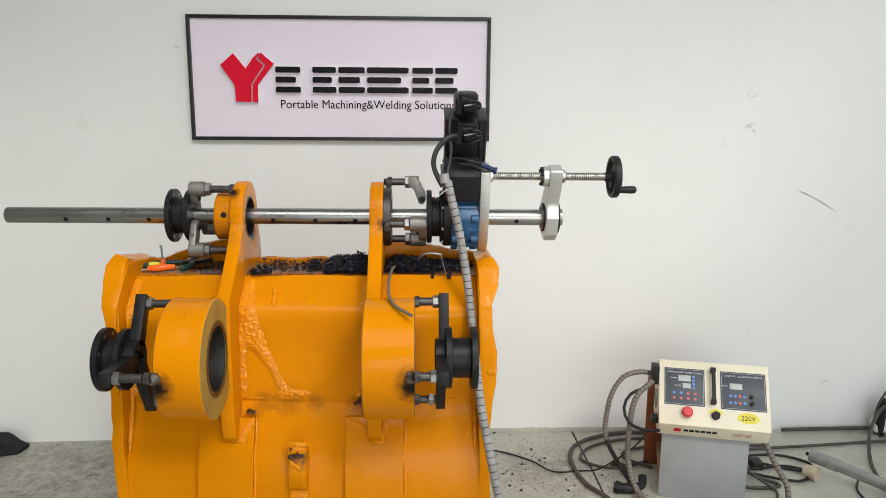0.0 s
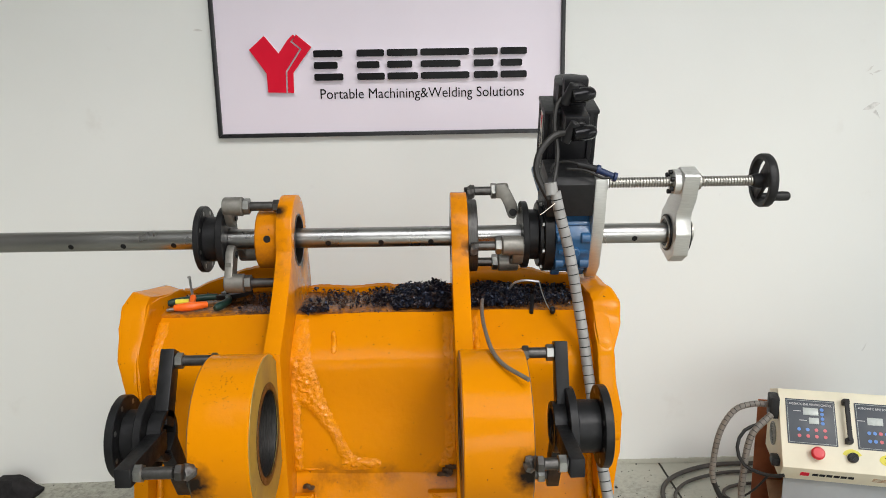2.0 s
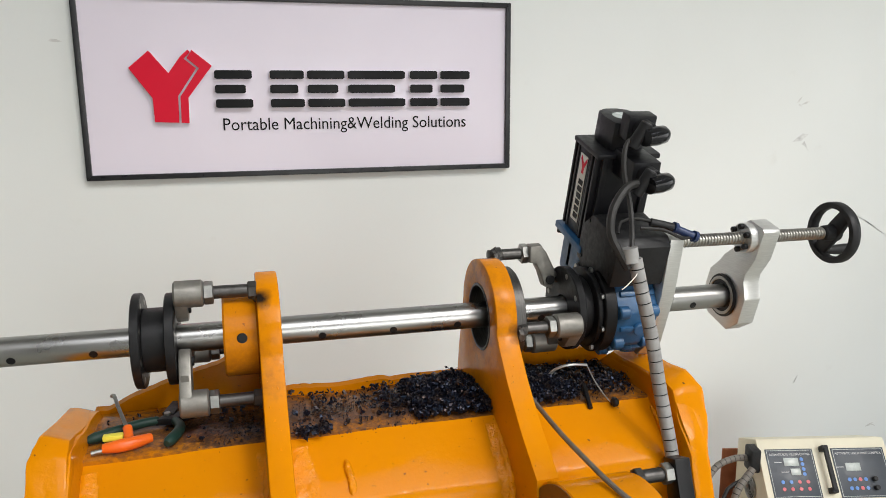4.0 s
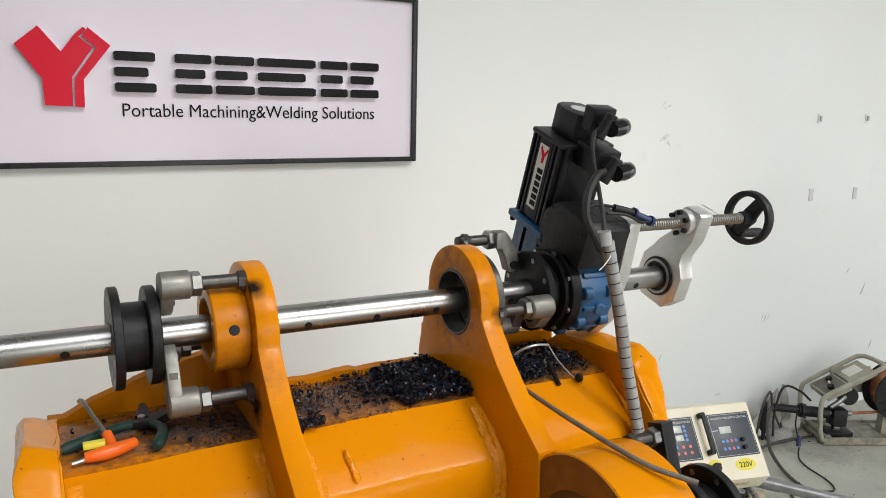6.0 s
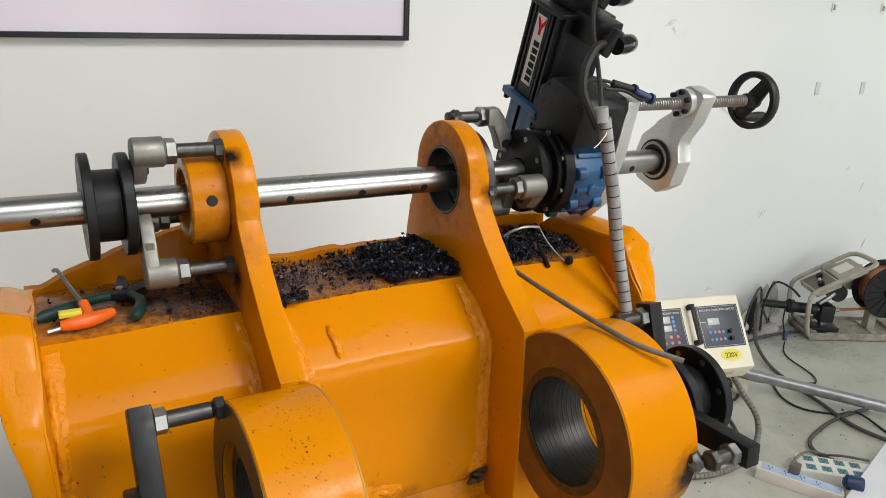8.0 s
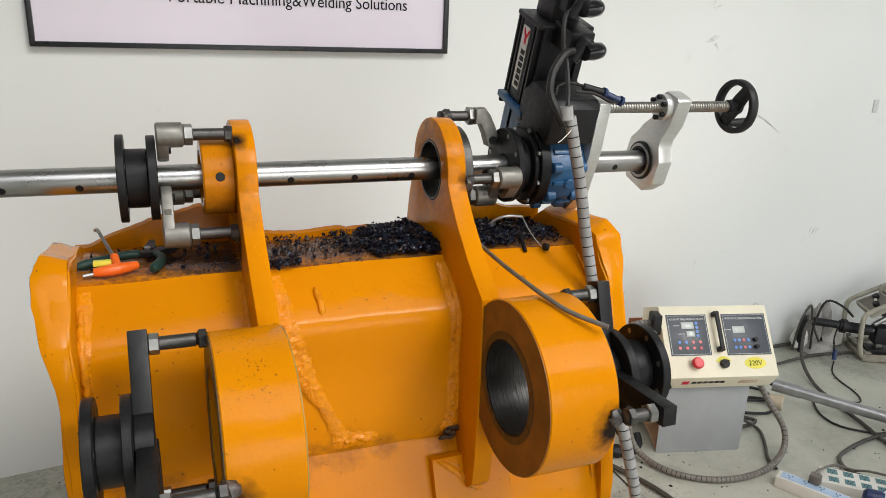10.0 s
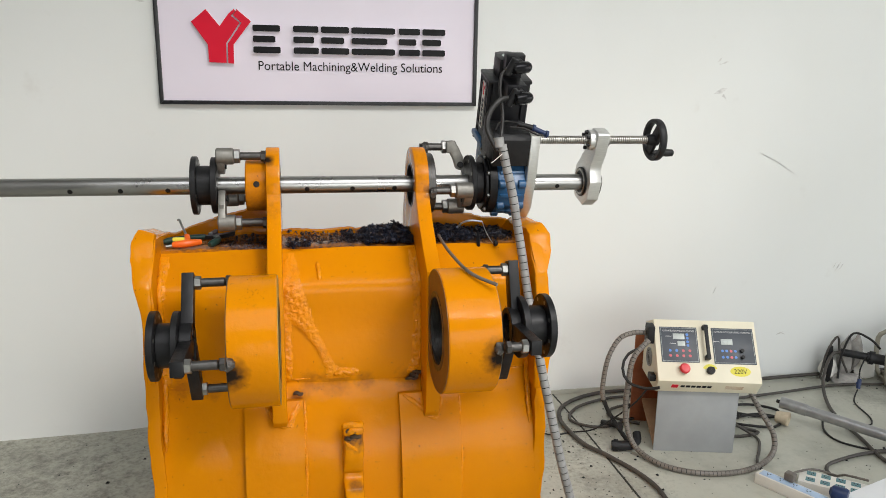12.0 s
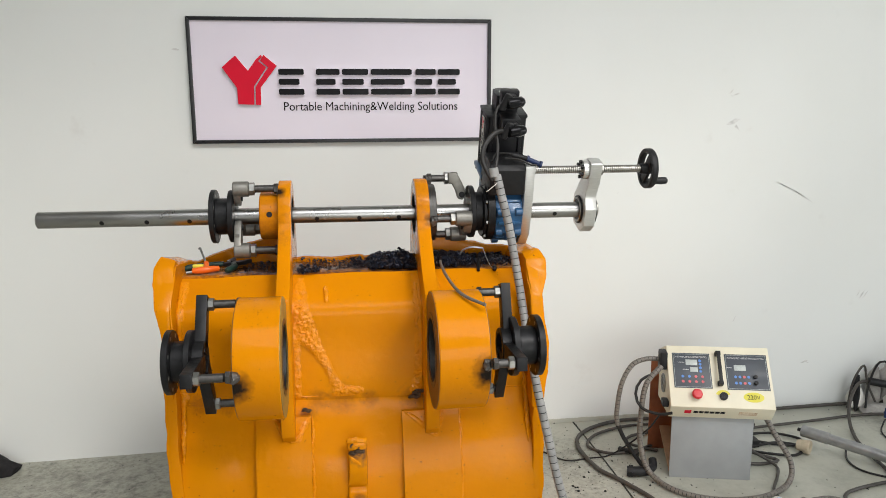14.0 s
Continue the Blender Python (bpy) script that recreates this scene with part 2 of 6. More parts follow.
def chip_mat():
    k = Mat("blued_steel_chip", (0.010, 0.013, 0.026), 0.34, 0.7)
    info = k.n("ShaderNodeNewGeometry").outputs["Random Per Island"]
    k.mix(k.ramp(info, 0.55, 0.95), (0.05, 0.035, 0.03))
    k.mix(k.ramp(info, 0.0, 0.18, 0.7, 0.0), (0.045, 0.07, 0.12))
    return k.m


M_CHIP = chip_mat()


def wall_mat():
    k = Mat("white_wall_paint", (0.738, 0.752, 0.73), 0.55, 0)
    k.mix(k.ramp(k.noise(0.9, 4), 0.4, 0.7, 0, 0.5), (0.69, 0.70, 0.665))
    k.mix(k.ramp(k.noise(5, 5, 0.6), 0.66, 0.78, 0, 0.35), (0.60, 0.585, 0.545))
    k.mix(k.ramp(k.noise(13, 6, 0.7), 0.735, 0.77, 0, 0.45), (0.40, 0.38, 0.35))
    k.vary_rough(k.noise(3, 3), 0.42, 0.62)
    k.bump(k.noise(2.2, 3), 0.12, 0.03)
    k.bump(k.noise(90, 4), 0.06, 0.002)
    return k.m


def floor_mat():
    k = Mat("grey_green_floor_paint", (0.41, 0.41, 0.345), 0.42, 0)
    k.mix(k.ramp(k.noise(1.6, 6, 0.6), 0.38, 0.66, 0, 0.8), (0.50, 0.495, 0.42))
    k.mix(k.ramp(k.noise(3.1, 8, 0.72), 0.50, 0.72, 0, 0.65), (0.24, 0.24, 0.195))
    k.mix(k.ramp(k.noise(11, 8, 0.75, (1, 0.5, 1)), 0.56, 0.72, 0, 0.5), (0.19, 0.185, 0.15))
    k.mix(k.ramp(k.noise(30, 8, 0.75), 0.68, 0.76, 0, 0.6), (0.07, 0.068, 0.06))
    # Dirt patches; the wide one west of the bucket also paints in its shade.
    for place, r, amount in (((1.25, 3.45, 0), 0.34, 0.75), ((1.38, 3.0, 0), 0.26, 0.6), ((-0.75, 3.40, 0), 0.75, 0.9), ((3.1, 3.7, 0), 0.35, 0.6)):
        k.mix(k.math("MULTIPLY", k.near(place, r * 0.3, r, r * 0.35), k.ramp(k.noise(18, 8, 0.8), 0.40, 0.66, 0.1, amount)), (0.085, 0.08, 0.066))
    k.vary_rough(k.noise(4, 5), 0.28, 0.55)
    k.bump(k.noise(40, 5), 0.15, 0.003)
    return k.m


M_WALL, M_FLOOR = wall_mat(), floor_mat()
M_ROOM = plain("workshop_wall_paint", (0.42, 0.42, 0.40), 0.7, 0, 0.3, 2, 0.05)
M_CEIL = plain("ceiling_paint", (0.46, 0.46, 0.45), 0.7, 0, 0.08, 3, 0.05)


# ---- shape helpers ----
HOME = {}


def thing(name, place, label, category, group="", kind=""):
    ob = new(name)
    ob.empty_display_size = 0.05
    ob.location = place
    HOME[ob.name] = Vector(place)
    return tagged(ob, label, category, group, kind)


def finish(bm, name, material, smooth=35):
    bmesh.ops.recalc_face_normals(bm, faces=bm.faces)
    me = bpy.data.meshes.new(name)
    bm.to_mesh(me)
    bm.free()
    me.materials.append(material)
    if smooth:
        me.polygons.foreach_set("use_smooth", [True] * len(me.polygons))
        me.set_sharp_from_angle(angle=radians(smooth))
    return me


SKEWED = set()                 # things that follow the bar, which stands a little askew to the wall


def askew(bm, low=-9.0, high=-8.0):
    for v in bm.verts:
        v.co.y -= 0.022 * (v.co.x - 0.98) * max(0.0, min(1.0, (v.co.z - low) / (high - low)))


def part(name, bm, material, parent, label="", smooth=35):
    """Links a bmesh, given in world metres, as one mesh object under a thing or a part."""
    home = HOME[parent.name]
    top = parent.parent or parent
    if top.name in SKEWED:
        askew(bm)
    elif top.name == "excavator_bucket":
        askew(bm, 1.01, 1.23)
    bmesh.ops.translate(bm, verts=bm.verts, vec=-home)
    ob = new(name, finish(bm, name, material, smooth))
    ob.parent = parent
    HOME[ob.name] = home
    return tagged(ob, label)


def single(name, bm, material, label, category, group="", kind="", smooth=35):
    """One top-level mesh, its origin at its base."""
    xs = [v.co.copy() for v in bm.verts]
    lo = Vector([min(c[i] for c in xs) for i in range(3)])
    hi = Vector([max(c[i] for c in xs) for i in range(3)])
    home = Vector(((lo.x + hi.x) / 2, (lo.y + hi.y) / 2, lo.z))
    bmesh.ops.translate(bm, verts=bm.verts, vec=-home)
    ob = new(name, finish(bm, name, material, smooth))
    ob.location = home
    HOME[ob.name] = home
    return tagged(ob, label, category, group, kind)


def bevelled(bm, w, seg=2, angle=30):
    if w:
        edges = [e for e in bm.edges if len(e.link_faces) == 2 and e.calc_face_angle(0) > radians(angle)]
        bmesh.ops.bevel(bm, geom=edges, offset=w, segments=seg, profile=0.6, affect="EDGES", clamp_overlap=True)
    return bm


def box(x0, x1, y0, y1, z0, z1, w=0.0, m=None):
    bm = bmesh.new()
    bmesh.ops.create_cube(bm, size=1)
    for v in bm.verts:
        v.co = ((x0 + x1) / 2 + v.co.x * (x1 - x0), (y0 + y1) / 2 + v.co.y * (y1 - y0), (z0 + z1) / 2 + v.co.z * (z1 - z0))
    bevelled(bm, w)
    if m:
        bm.transform(m)
    return bm


def lathe(profile, place, axis="X", seg=40, m=None):
    """Turns (along, radius) pairs round an axis through place. A closed profile makes a ring."""
    bm = bmesh.new()
    rings = []
    for a, r in profile:
        ring = []
        for i in range(seg):
            th = 2 * math.pi * i / seg
            c, s = r * math.cos(th), r * math.sin(th)
            p = {"X": (a, c, s), "Y": (c, a, s), "Z": (c, s, a)}[axis]
            ring.append(bm.verts.new(Vector(p) + Vector(place)))
        rings.append(ring)
    for r0, r1 in zip(rings, rings[1:]):
        for i in range(seg):
            j = (i + 1) % seg
            bm.faces.new((r0[i], r0[j], r1[j], r1[i]))
    if profile[0] == profile[-1]:
        bmesh.ops.remove_doubles(bm, verts=bm.verts, dist=1e-6)
    else:
        for ring in (rings[0], rings[-1]):
            bm.faces.new(ring)
    if m:
        bm.transform(m)
    return bm


def rod(a0, a1, r, place, axis="X", seg=24, c=0.001, m=None):
    return lathe([(a0, r - c), (a0 + c, r), (a1 - c, r), (a1, r - c)], place, axis, seg, m)


def ring(a0, a1, ro, ri, place, axis="X", seg=48, c=0.0015, m=None):
    return lathe([(a0, ri + c), (a0, ro - c), (a0 + c, ro), (a1 - c, ro), (a1, ro - c), (a1, ri + c), (a1 - c, ri), (a0 + c, ri), (a0, ri + c)], place, axis, seg, m)


def prism(points, x0, x1, w=0.0, axis="X", m=None, seg=2):
    """A plate: an outline of (y, z) pairs, drawn out from x0 to x1 (axis Y: (x, z) pairs)."""
    bm = bmesh.new()
    put = (lambda a, p: (a, p[0], p[1])) if axis == "X" else (lambda a, p: (p[0], a, p[1])) if axis == "Y" else (lambda a, p: (p[0], p[1], a))
    v0 = [bm.verts.new(put(x0, p)) for p in points]
    v1 = [bm.verts.new(put(x1, p)) for p in points]
    bm.faces.new(v0)
    bm.faces.new(v1[::-1])
    for i in range(len(points)):
        j = (i + 1) % len(points)
        bm.faces.new((v0[i], v0[j], v1[j], v1[i]))
    bmesh.ops.recalc_face_normals(bm, faces=bm.faces)
    bevelled(bm, w, seg)
    if m:
        bm.transform(m)
    return bm


def join(*bms):
    out = bms[0]
    for bm in bms[1:]:
        tmp = bpy.data.meshes.new("tmp")
        bm.to_mesh(tmp)
        bm.free()
        out.from_mesh(tmp)
        bpy.data.meshes.remove(tmp)
    return out


def arc(cy, cz, r, a0, a1, n):
    return [(cy + r * math.cos(radians(a0 + (a1 - a0) * i / n)), cz + r * math.sin(radians(a0 + (a1 - a0) * i / n))) for i in range(n + 1)]


def smooth_line(points, step=0.02):
    """Catmull-Rom through the points."""
    p = [Vector(q) for q in points]
    p = [2 * p[0] - p[1]] + p + [2 * p[-1] - p[-2]]
    out = []
    for i in range(1, len(p) - 2):
        n = max(2, int((p[i + 1] - p[i]).length / step))
        for k in range(n):
            t = k / n
            out.append(0.5 * ((2 * p[i]) + (p[i + 1] - p[i - 1]) * t + (2 * p[i - 1] - 5 * p[i] + 4 * p[i + 1] - p[i + 2]) * t * t + (3 * p[i] - p[i - 1] - 3 * p[i + 1] + p[i + 2]) * t ** 3))
    out.append(p[-2])
    return out


def sweep(points, radius, seg=10, step=0.02, radii=None, straight=False):
    """A round tube along a smooth line. radii: a function of (fraction, index)."""
    line = [Vector(q) for q in points] if straight else smooth_line(points, step)
    bm = bmesh.new()
    up, rings = Vector((0.13, 0.2, 0.97)), []
    for i, p in enumerate(line):
        d = (line[min(i + 1, len(line) - 1)] - line[max(i - 1, 0)]).normalized()
        side = d.cross(up)
        if side.length < 1e-3:
            side = d.cross(Vector((1, 0, 0)))
        side.normalize()
        up = side.cross(d).normalized()
        r = radii(i / (len(line) - 1), i) if radii else radius
        rings.append([bm.verts.new(p + r * (math.cos(2 * math.pi * k / seg) * side + math.sin(2 * math.pi * k / seg) * up)) for k in range(seg)])
    for r0, r1 in zip(rings, rings[1:]):
        for k in range(seg):
            j = (k + 1) % seg
            bm.faces.new((r0[k], r0[j], r1[j], r1[k]))
    bm.faces.new(rings[0])
    bm.faces.new(rings[-1])
    return bm


def rough_bead(points, r, seed, squash=0.45, step=0.008):
    """A lumpy weld bead."""
    rng = random.Random(seed)
    bm = sweep(points, r, 12, step * 0.6, lambda f, i: r * (0.85 + 0.22 * noise.noise((f * 30, seed, 0)) + rng.random() * 0.12) * min(1, 0.35 + 6 * min(f, 1 - f)))
    for v in bm.verts:
        v.co += Vector((rng.uniform(-1, 1), rng.uniform(-1, 1), rng.uniform(-1, 1))) * r * 0.12
        v.co += Vector((noise.noise(v.co * 120), noise.noise(v.co * 90), noise.noise(v.co * 70))) * r * 0.2
    return bm


def bolt_head(place, axis, m, r=0.006, h=0.006):
    return lathe([(0, r), (h * 0.8, r), (h, r * 0.8)], place, axis, 6, m)


def letters(body, size, place, face, material, parent, name="lettering", depth=0.001, width=None):
    """Words in the built-in font. face: the matrix that turns the text's plane into place."""
    cu = bpy.data.curves.new(name, "FONT")
    cu.body, cu.size, cu.extrude, cu.resolution_u = body, size, depth, 3
    tmp = bpy.data.objects.new("tmp", cu)
    scene.collection.objects.link(tmp)
    me = bpy.data.meshes.new_from_object(tmp.evaluated_get(bpy.context.evaluated_depsgraph_get()))
    bpy.data.objects.remove(tmp)
    bm = bmesh.new()
    bm.from_mesh(me)
    bpy.data.meshes.remove(me)
    if width:
        xs = [v.co.x for v in bm.verts]
        s, x0 = width / (max(xs) - min(xs)), min(xs)
        for v in bm.verts:
            v.co.x = (v.co.x - x0) * s
    bm.transform(Matrix.Translation(place) @ face)
    return part(name, bm, material, parent, smooth=0)


UPRIGHT = Matrix.Rotation(radians(90), 4, "X")

# ---- the room ----
X0, X1, Y0, ZT = -4.0, 7.0, -5.0, 3.8


def floor_slab():
    """The slab, which falls by three centimetres west of the bucket."""
    return prism([(X0, FZ - 0.2), (X1, FZ - 0.2), (X1, FZ), (-0.16, FZ), (-0.5, FZ - 0.022), (-1.0, FZ - 0.030), (X0, FZ - 0.030)], Y0, WALL_Y, 0, axis="Y")


def wall_foot(x0, x1, h, seed):
    """Floor paint and mortar drawn up the foot of the wall, with a ragged top."""
    n = int((x1 - x0) / 0.012)
    top = []
    for i in range(n + 1):
        x = x0 + (x1 - x0) * i / n
        fade = min(1.0, 6 * i / n, 6 * (n - i) / n)
        top.append((x, FZ + 0.002 + fade * (h + 0.006 * noise.noise(Vector((x * 9, seed, 0))) + 0.003 * noise.noise(Vector((x * 45, seed, 0))))))
    return prism([(x1, FZ + 0.0005), (x0, FZ + 0.0005)] + top, WALL_Y - 0.006, WALL_Y - 0.0005, 0, axis="Y")


single("floor", floor_slab(), M_FLOOR, "worn grey-green painted concrete floor with dark specks", "floor", kind="structure", smooth=0)
# Unseen ceiling; its gap is cut for the added overhead fill lamp.
single("ceiling", join(box(X0 - 0.2, X1 + 0.2, Y0 - 0.2, -1.2, ZT, ZT + 0.2), box(X0 - 0.2, X1 + 0.2, 1.6, WALL_Y + 0.2, ZT, ZT + 0.2), box(X0 - 0.2, -0.8, -1.2, 1.6, ZT, ZT + 0.2), box(3.8, X1 + 0.2, -1.2, 1.6, ZT, ZT + 0.2)), M_CEIL, "unseen plain grey ceiling, open for the added overhead fill lamp", "ceiling", kind="structure", smooth=0)
single("wall_north", box(X0 - 0.2, X1 + 0.2, WALL_Y, WALL_Y + 0.2, FZ - 0.2, ZT), M_WALL, "white painted wall with small scuffs and stains", "wall", kind="structure", smooth=0)
single("wall_west", box(X0 - 0.2, X0, Y0, WALL_Y, FZ - 0.2, ZT), M_ROOM, "plain grey painted wall", "wall", kind="structure", smooth=0)
single("wall_east", join(box(X1, X1 + 0.2, Y0, WALL_Y, FZ - 0.2, 0.2), box(X1, X1 + 0.2, Y0, WALL_Y, 2.7, ZT), box(X1, X1 + 0.2, Y0, -2.0, 0.2, 2.7), box(X1, X1 + 0.2, 3.2, WALL_Y, 0.2, 2.7)), M_ROOM, "plain grey wall with a wide window opening", "wall", kind="structure", smooth=0)
# Unseen wall, left open where the added front fill lamp stands.
single("wall_south", join(box(X0 - 0.2, X1 + 0.2, Y0 - 0.2, Y0, 3.3, ZT), box(X0 - 0.2, -0.2, Y0 - 0.2, Y0, FZ - 0.2, 3.3), box(4.6, X1 + 0.2, Y0 - 0.2, Y0, FZ - 0.2, 3.3)), M_ROOM, "unseen plain grey wall, open for the added front fill lamp", "wall", kind="structure", smooth=0)
single("trim", wall_foot(0.7, 2.1, 0.018, 4.0), M_FLOOR, "floor paint and mortar drawn up the wall foot", "wall foot", kind="structure", smooth=0)
single("ground", box(-60, 60, -60, 60, -0.7, -0.5), M_OUT, "pale ground outside the building", "ground", kind="structure", smooth=0)


def plate_hole(points, centre, r, x0, x1, w=0.0, n=40):
    """A plate with a round hole, from an outline of (y, z) pairs."""
    bm = bmesh.new()
    loops = [points, [(centre[0] + r * math.cos(2 * math.pi * i / n), centre[1] + r * math.sin(2 * math.pi * i / n)) for i in range(n)]]
    edges = []
    for loop in loops:
        vs = [bm.verts.new((x0, p[0], p[1])) for p in loop]
        edges += [bm.edges.new((vs[i], vs[(i + 1) % len(vs)])) for i in range(len(vs))]
    bmesh.ops.triangle_fill(bm, edges=edges, use_beauty=True)
    out = bmesh.ops.extrude_face_region(bm, geom=list(bm.faces))
    bmesh.ops.translate(bm, verts=[v for v in out["geom"] if isinstance(v, bmesh.types.BMVert)], vec=(x1 - x0, 0, 0))
    bmesh.ops.recalc_face_normals(bm, faces=bm.faces)
    return bevelled(bm, w, 2, 25)


def sheet(profile, x0, x1, nx, thick, amp=0.0, seed=0.0):
    """Plate steel bent along a (y, z) profile, with slight dents; the thickness lies behind it."""
    bm = bmesh.new()
    n = len(profile)
    grid = []
    for side in (0, 1):
        for i in range(nx + 1):
            x = x0 + (x1 - x0) * i / nx
            col = []
            for j, (y, z) in enumerate(profile):
                a, b = profile[max(j - 1, 0)], profile[min(j + 1, n - 1)]
                t = Vector((0, b[0] - a[0], b[1] - a[1])).normalized()
                out = Vector((0, t.z, -t.y))
                d = amp * noise.noise(Vector((x * 5 + seed, y * 6, z * 6)))
                col.append(bm.verts.new(Vector((x, y, z)) + out * (d - side * thick)))
            grid.append(col)
    for side in (0, 1):
        g = grid[side * (nx + 1):(side + 1) * (nx + 1)]
        for i in range(nx):
            for j in range(n - 1):
                bm.faces.new((g[i][j], g[i + 1][j], g[i + 1][j + 1], g[i][j + 1]))
    f, b = grid[:nx + 1], grid[nx + 1:]
    for i in range(nx):
        for j in (0, n - 1):
            bm.faces.new((f[i][j], f[i + 1][j], b[i + 1][j], b[i][j]))
    for j in range(n - 1):
        for i in (0, nx):
            bm.faces.new((f[i][j], f[i][j + 1], b[i][j + 1], b[i][j]))
    return bm


def curve2(points, step=0.015):
    return [(p.y, p.z) for p in smooth_line([(0, y, z) for y, z in points], step)]


# ---- the excavator bucket ----
BX0, BX1 = -0.118, 0.905
bucket = thing("excavator_bucket", (0.39, 2.85, FZ), "yellow-orange painted steel excavator bucket standing on the floor", "bucket")
part("ledge_plate", sheet([(2.885, 1.036), (2.84, 1.040), (2.76, 1.041), (2.70, 1.041), (2.682, 1.038)], BX0, BX1, 50, 0.02, 0.006), M_LEDGE, bucket, "flat top plate covered in soot and rust")
PANEL = [(2.682, 1.038), (2.672, 1.031), (2.63, 1.000), (2.590, 0.970), (2.580, 0.955), (2.577, 0.935), (2.578, 0.90), (2.578, 0.86), (2.574, 0.81), (2.569, 0.76), (2.568, 0.715), (2.574, 0.69)]


def panel_y(z):
    """Depth of the front panel at a height."""
    for (y0, z0), (y1, z1) in zip(PANEL, PANEL[1:]):
        if z1 <= z <= z0:
            return y1 + (y0 - y1) * (z - z1) / (z0 - z1)
    return 2.574


part("front_panel", sheet(PANEL, BX0, BX1, 50, 0.02, 0.008, 4.0), M_PANELYEL, bucket)
SHELL = curve2([(2.582, 0.705), (2.572, 0.690), (2.558, 0.650), (2.535, 0.600), (2.514, 0.550), (2.497, 0.490), (2.486, 0.420), (2.482, 0.340), (2.494, 0.250), (2.535, 0.150), (2.60, 0.06), (2.70, 0.0), (2.9, FZ + 0.005), (3.2, FZ + 0.003)], 0.02)


def shell_y(z):
    """Depth of the rounded back shell at a height."""
    for (y0, z0), (y1, z1) in zip(SHELL, SHELL[1:]):
        if z1 <= z <= z0:
            return y1 + (y0 - y1) * (z - z1) / (z0 - z1)
    return 2.58


part("back_shell", sheet(SHELL, BX0, BX1, 40, 0.022, 0.007, 9.0), M_PANELYEL, bucket)


def strap(x0, x1):
    prof = [(y - 0.021, z) for y, z in SHELL if 0.02 < z < 0.650]
    prof = [(prof[0][0] + 0.001, 0.656)] + prof
    return bevelled(sheet(prof, x0, x1, 6, 0.02, 0.003, x0 * 7), 0.003, 2, 50)


part("wear_strap", strap(0.100, 0.252), M_YELLOW, bucket)
part("wear_strap", strap(0.510, 0.674), M_YELLOW, bucket)


def lip_edge(x):
    """Height of the ragged plate edge behind the ledge."""
    if x < 0.2:
        z = 1.045 + 0.075 * max(0, min(1, (x + 0.09) / 0.25)) ** 0.8
    elif x < 0.58:
        z = 1.046
    else:
        z = 1.108 - 0.045 * max(0, (x - 0.62) / 0.27)
    return z + 0.006 * noise.noise((x * 14, 0, 3)) + 0.003 * noise.noise((x * 50, 0, 1))


def rear_lip():
    bm = bmesh.new()
    n, prev = 90, None
    for i in range(n + 1):
        x = BX0 + (BX1 - BX0) * i / n
        z = lip_edge(x)
        q = [bm.verts.new(p) for p in ((x, 2.878, 0.86), (x, 2.878 + (z - 1.03) * 0.3, z), (x, 2.896 + (z - 1.03) * 0.3, z + 0.002), (x, 2.896, 0.86))]
        if prev:
            for k in range(4):
                bm.faces.new((prev[k], q[k], q[(k + 1) % 4], prev[(k + 1) % 4]))
        else:
            bm.faces.new(q)
        prev = q
    bm.faces.new(prev)
    return bm


part("rear_plate", rear_lip(), M_YELLOW, bucket)

SIDE_FRONT = [(2.565, 1.03), (2.54, 0.985), (2.525, 0.93), (2.52, 0.85), (2.515, 0.77), (2.51, 0.70), (2.502, 0.62), (2.49, 0.52), (2.484, 0.42), (2.492, 0.29), (2.53, 0.16), (2.60, 0.045), (2.70, FZ)]


def ragged(bm, amp, seed, cuts=2):
    """Torch-cut steel: the faces waver and the edges are nibbled."""
    bmesh.ops.triangulate(bm, faces=bm.faces)
    for _ in range(cuts):
        bmesh.ops.subdivide_edges(bm, edges=[e for e in bm.edges if e.calc_length() > 0.012], cuts=1)
        bmesh.ops.triangulate(bm, faces=bm.faces)
    for v in bm.verts:
        if v.co.z > 0.02:
            p = v.co
            n1 = Vector((noise.noise(p * 16 + Vector((seed, 0, 0))), noise.noise(p * 16 + Vector((0, seed, 0))), noise.noise(p * 16 + Vector((0, 0, seed)))))
            n2 = Vector((noise.noise(p * 70 + Vector((seed, 0, 0))), noise.noise(p * 70 + Vector((0, seed, 0))), noise.noise(p * 70 + Vector((0, 0, seed)))))
            v.co = p + n1 * amp + n2 * amp * 0.35
    return bm


def side_plate(x0, x1, seed):
    pts = [(2.845, 1.062), (2.62, 1.085)] + SIDE_FRONT + [(3.30, FZ), (3.42, 0.12), (3.30, 0.45), (3.08, 0.80), (2.92, 1.0)]
    fine = []
    for a, b in zip(pts, pts[1:] + pts[:1]):
        k = max(1, int(math.dist(a, b) / 0.04))
        fine += [(a[0] + (b[0] - a[0]) * i / k, a[1] + (b[1] - a[1]) * i / k) for i in range(k)]
    bm = prism(fine, x0, x1, 0.004)
    for v in bm.verts:
        if v.co.z > 0.0:
            v.co.x += 0.010 * noise.noise(Vector((v.co.y * 3, v.co.z * 7, seed)))
            v.co.y += 0.006 * noise.noise(Vector((seed, v.co.z * 13, 0)))
    return bm


part("side_plate", ragged(side_plate(-0.136, -0.104, 2.0), 0.004, 2.0, 1), M_YELLOW, bucket)
part("side_plate", ragged(side_plate(0.886, 0.917, 8.0), 0.005, 8.0, 1), M_YELLOW, bucket)


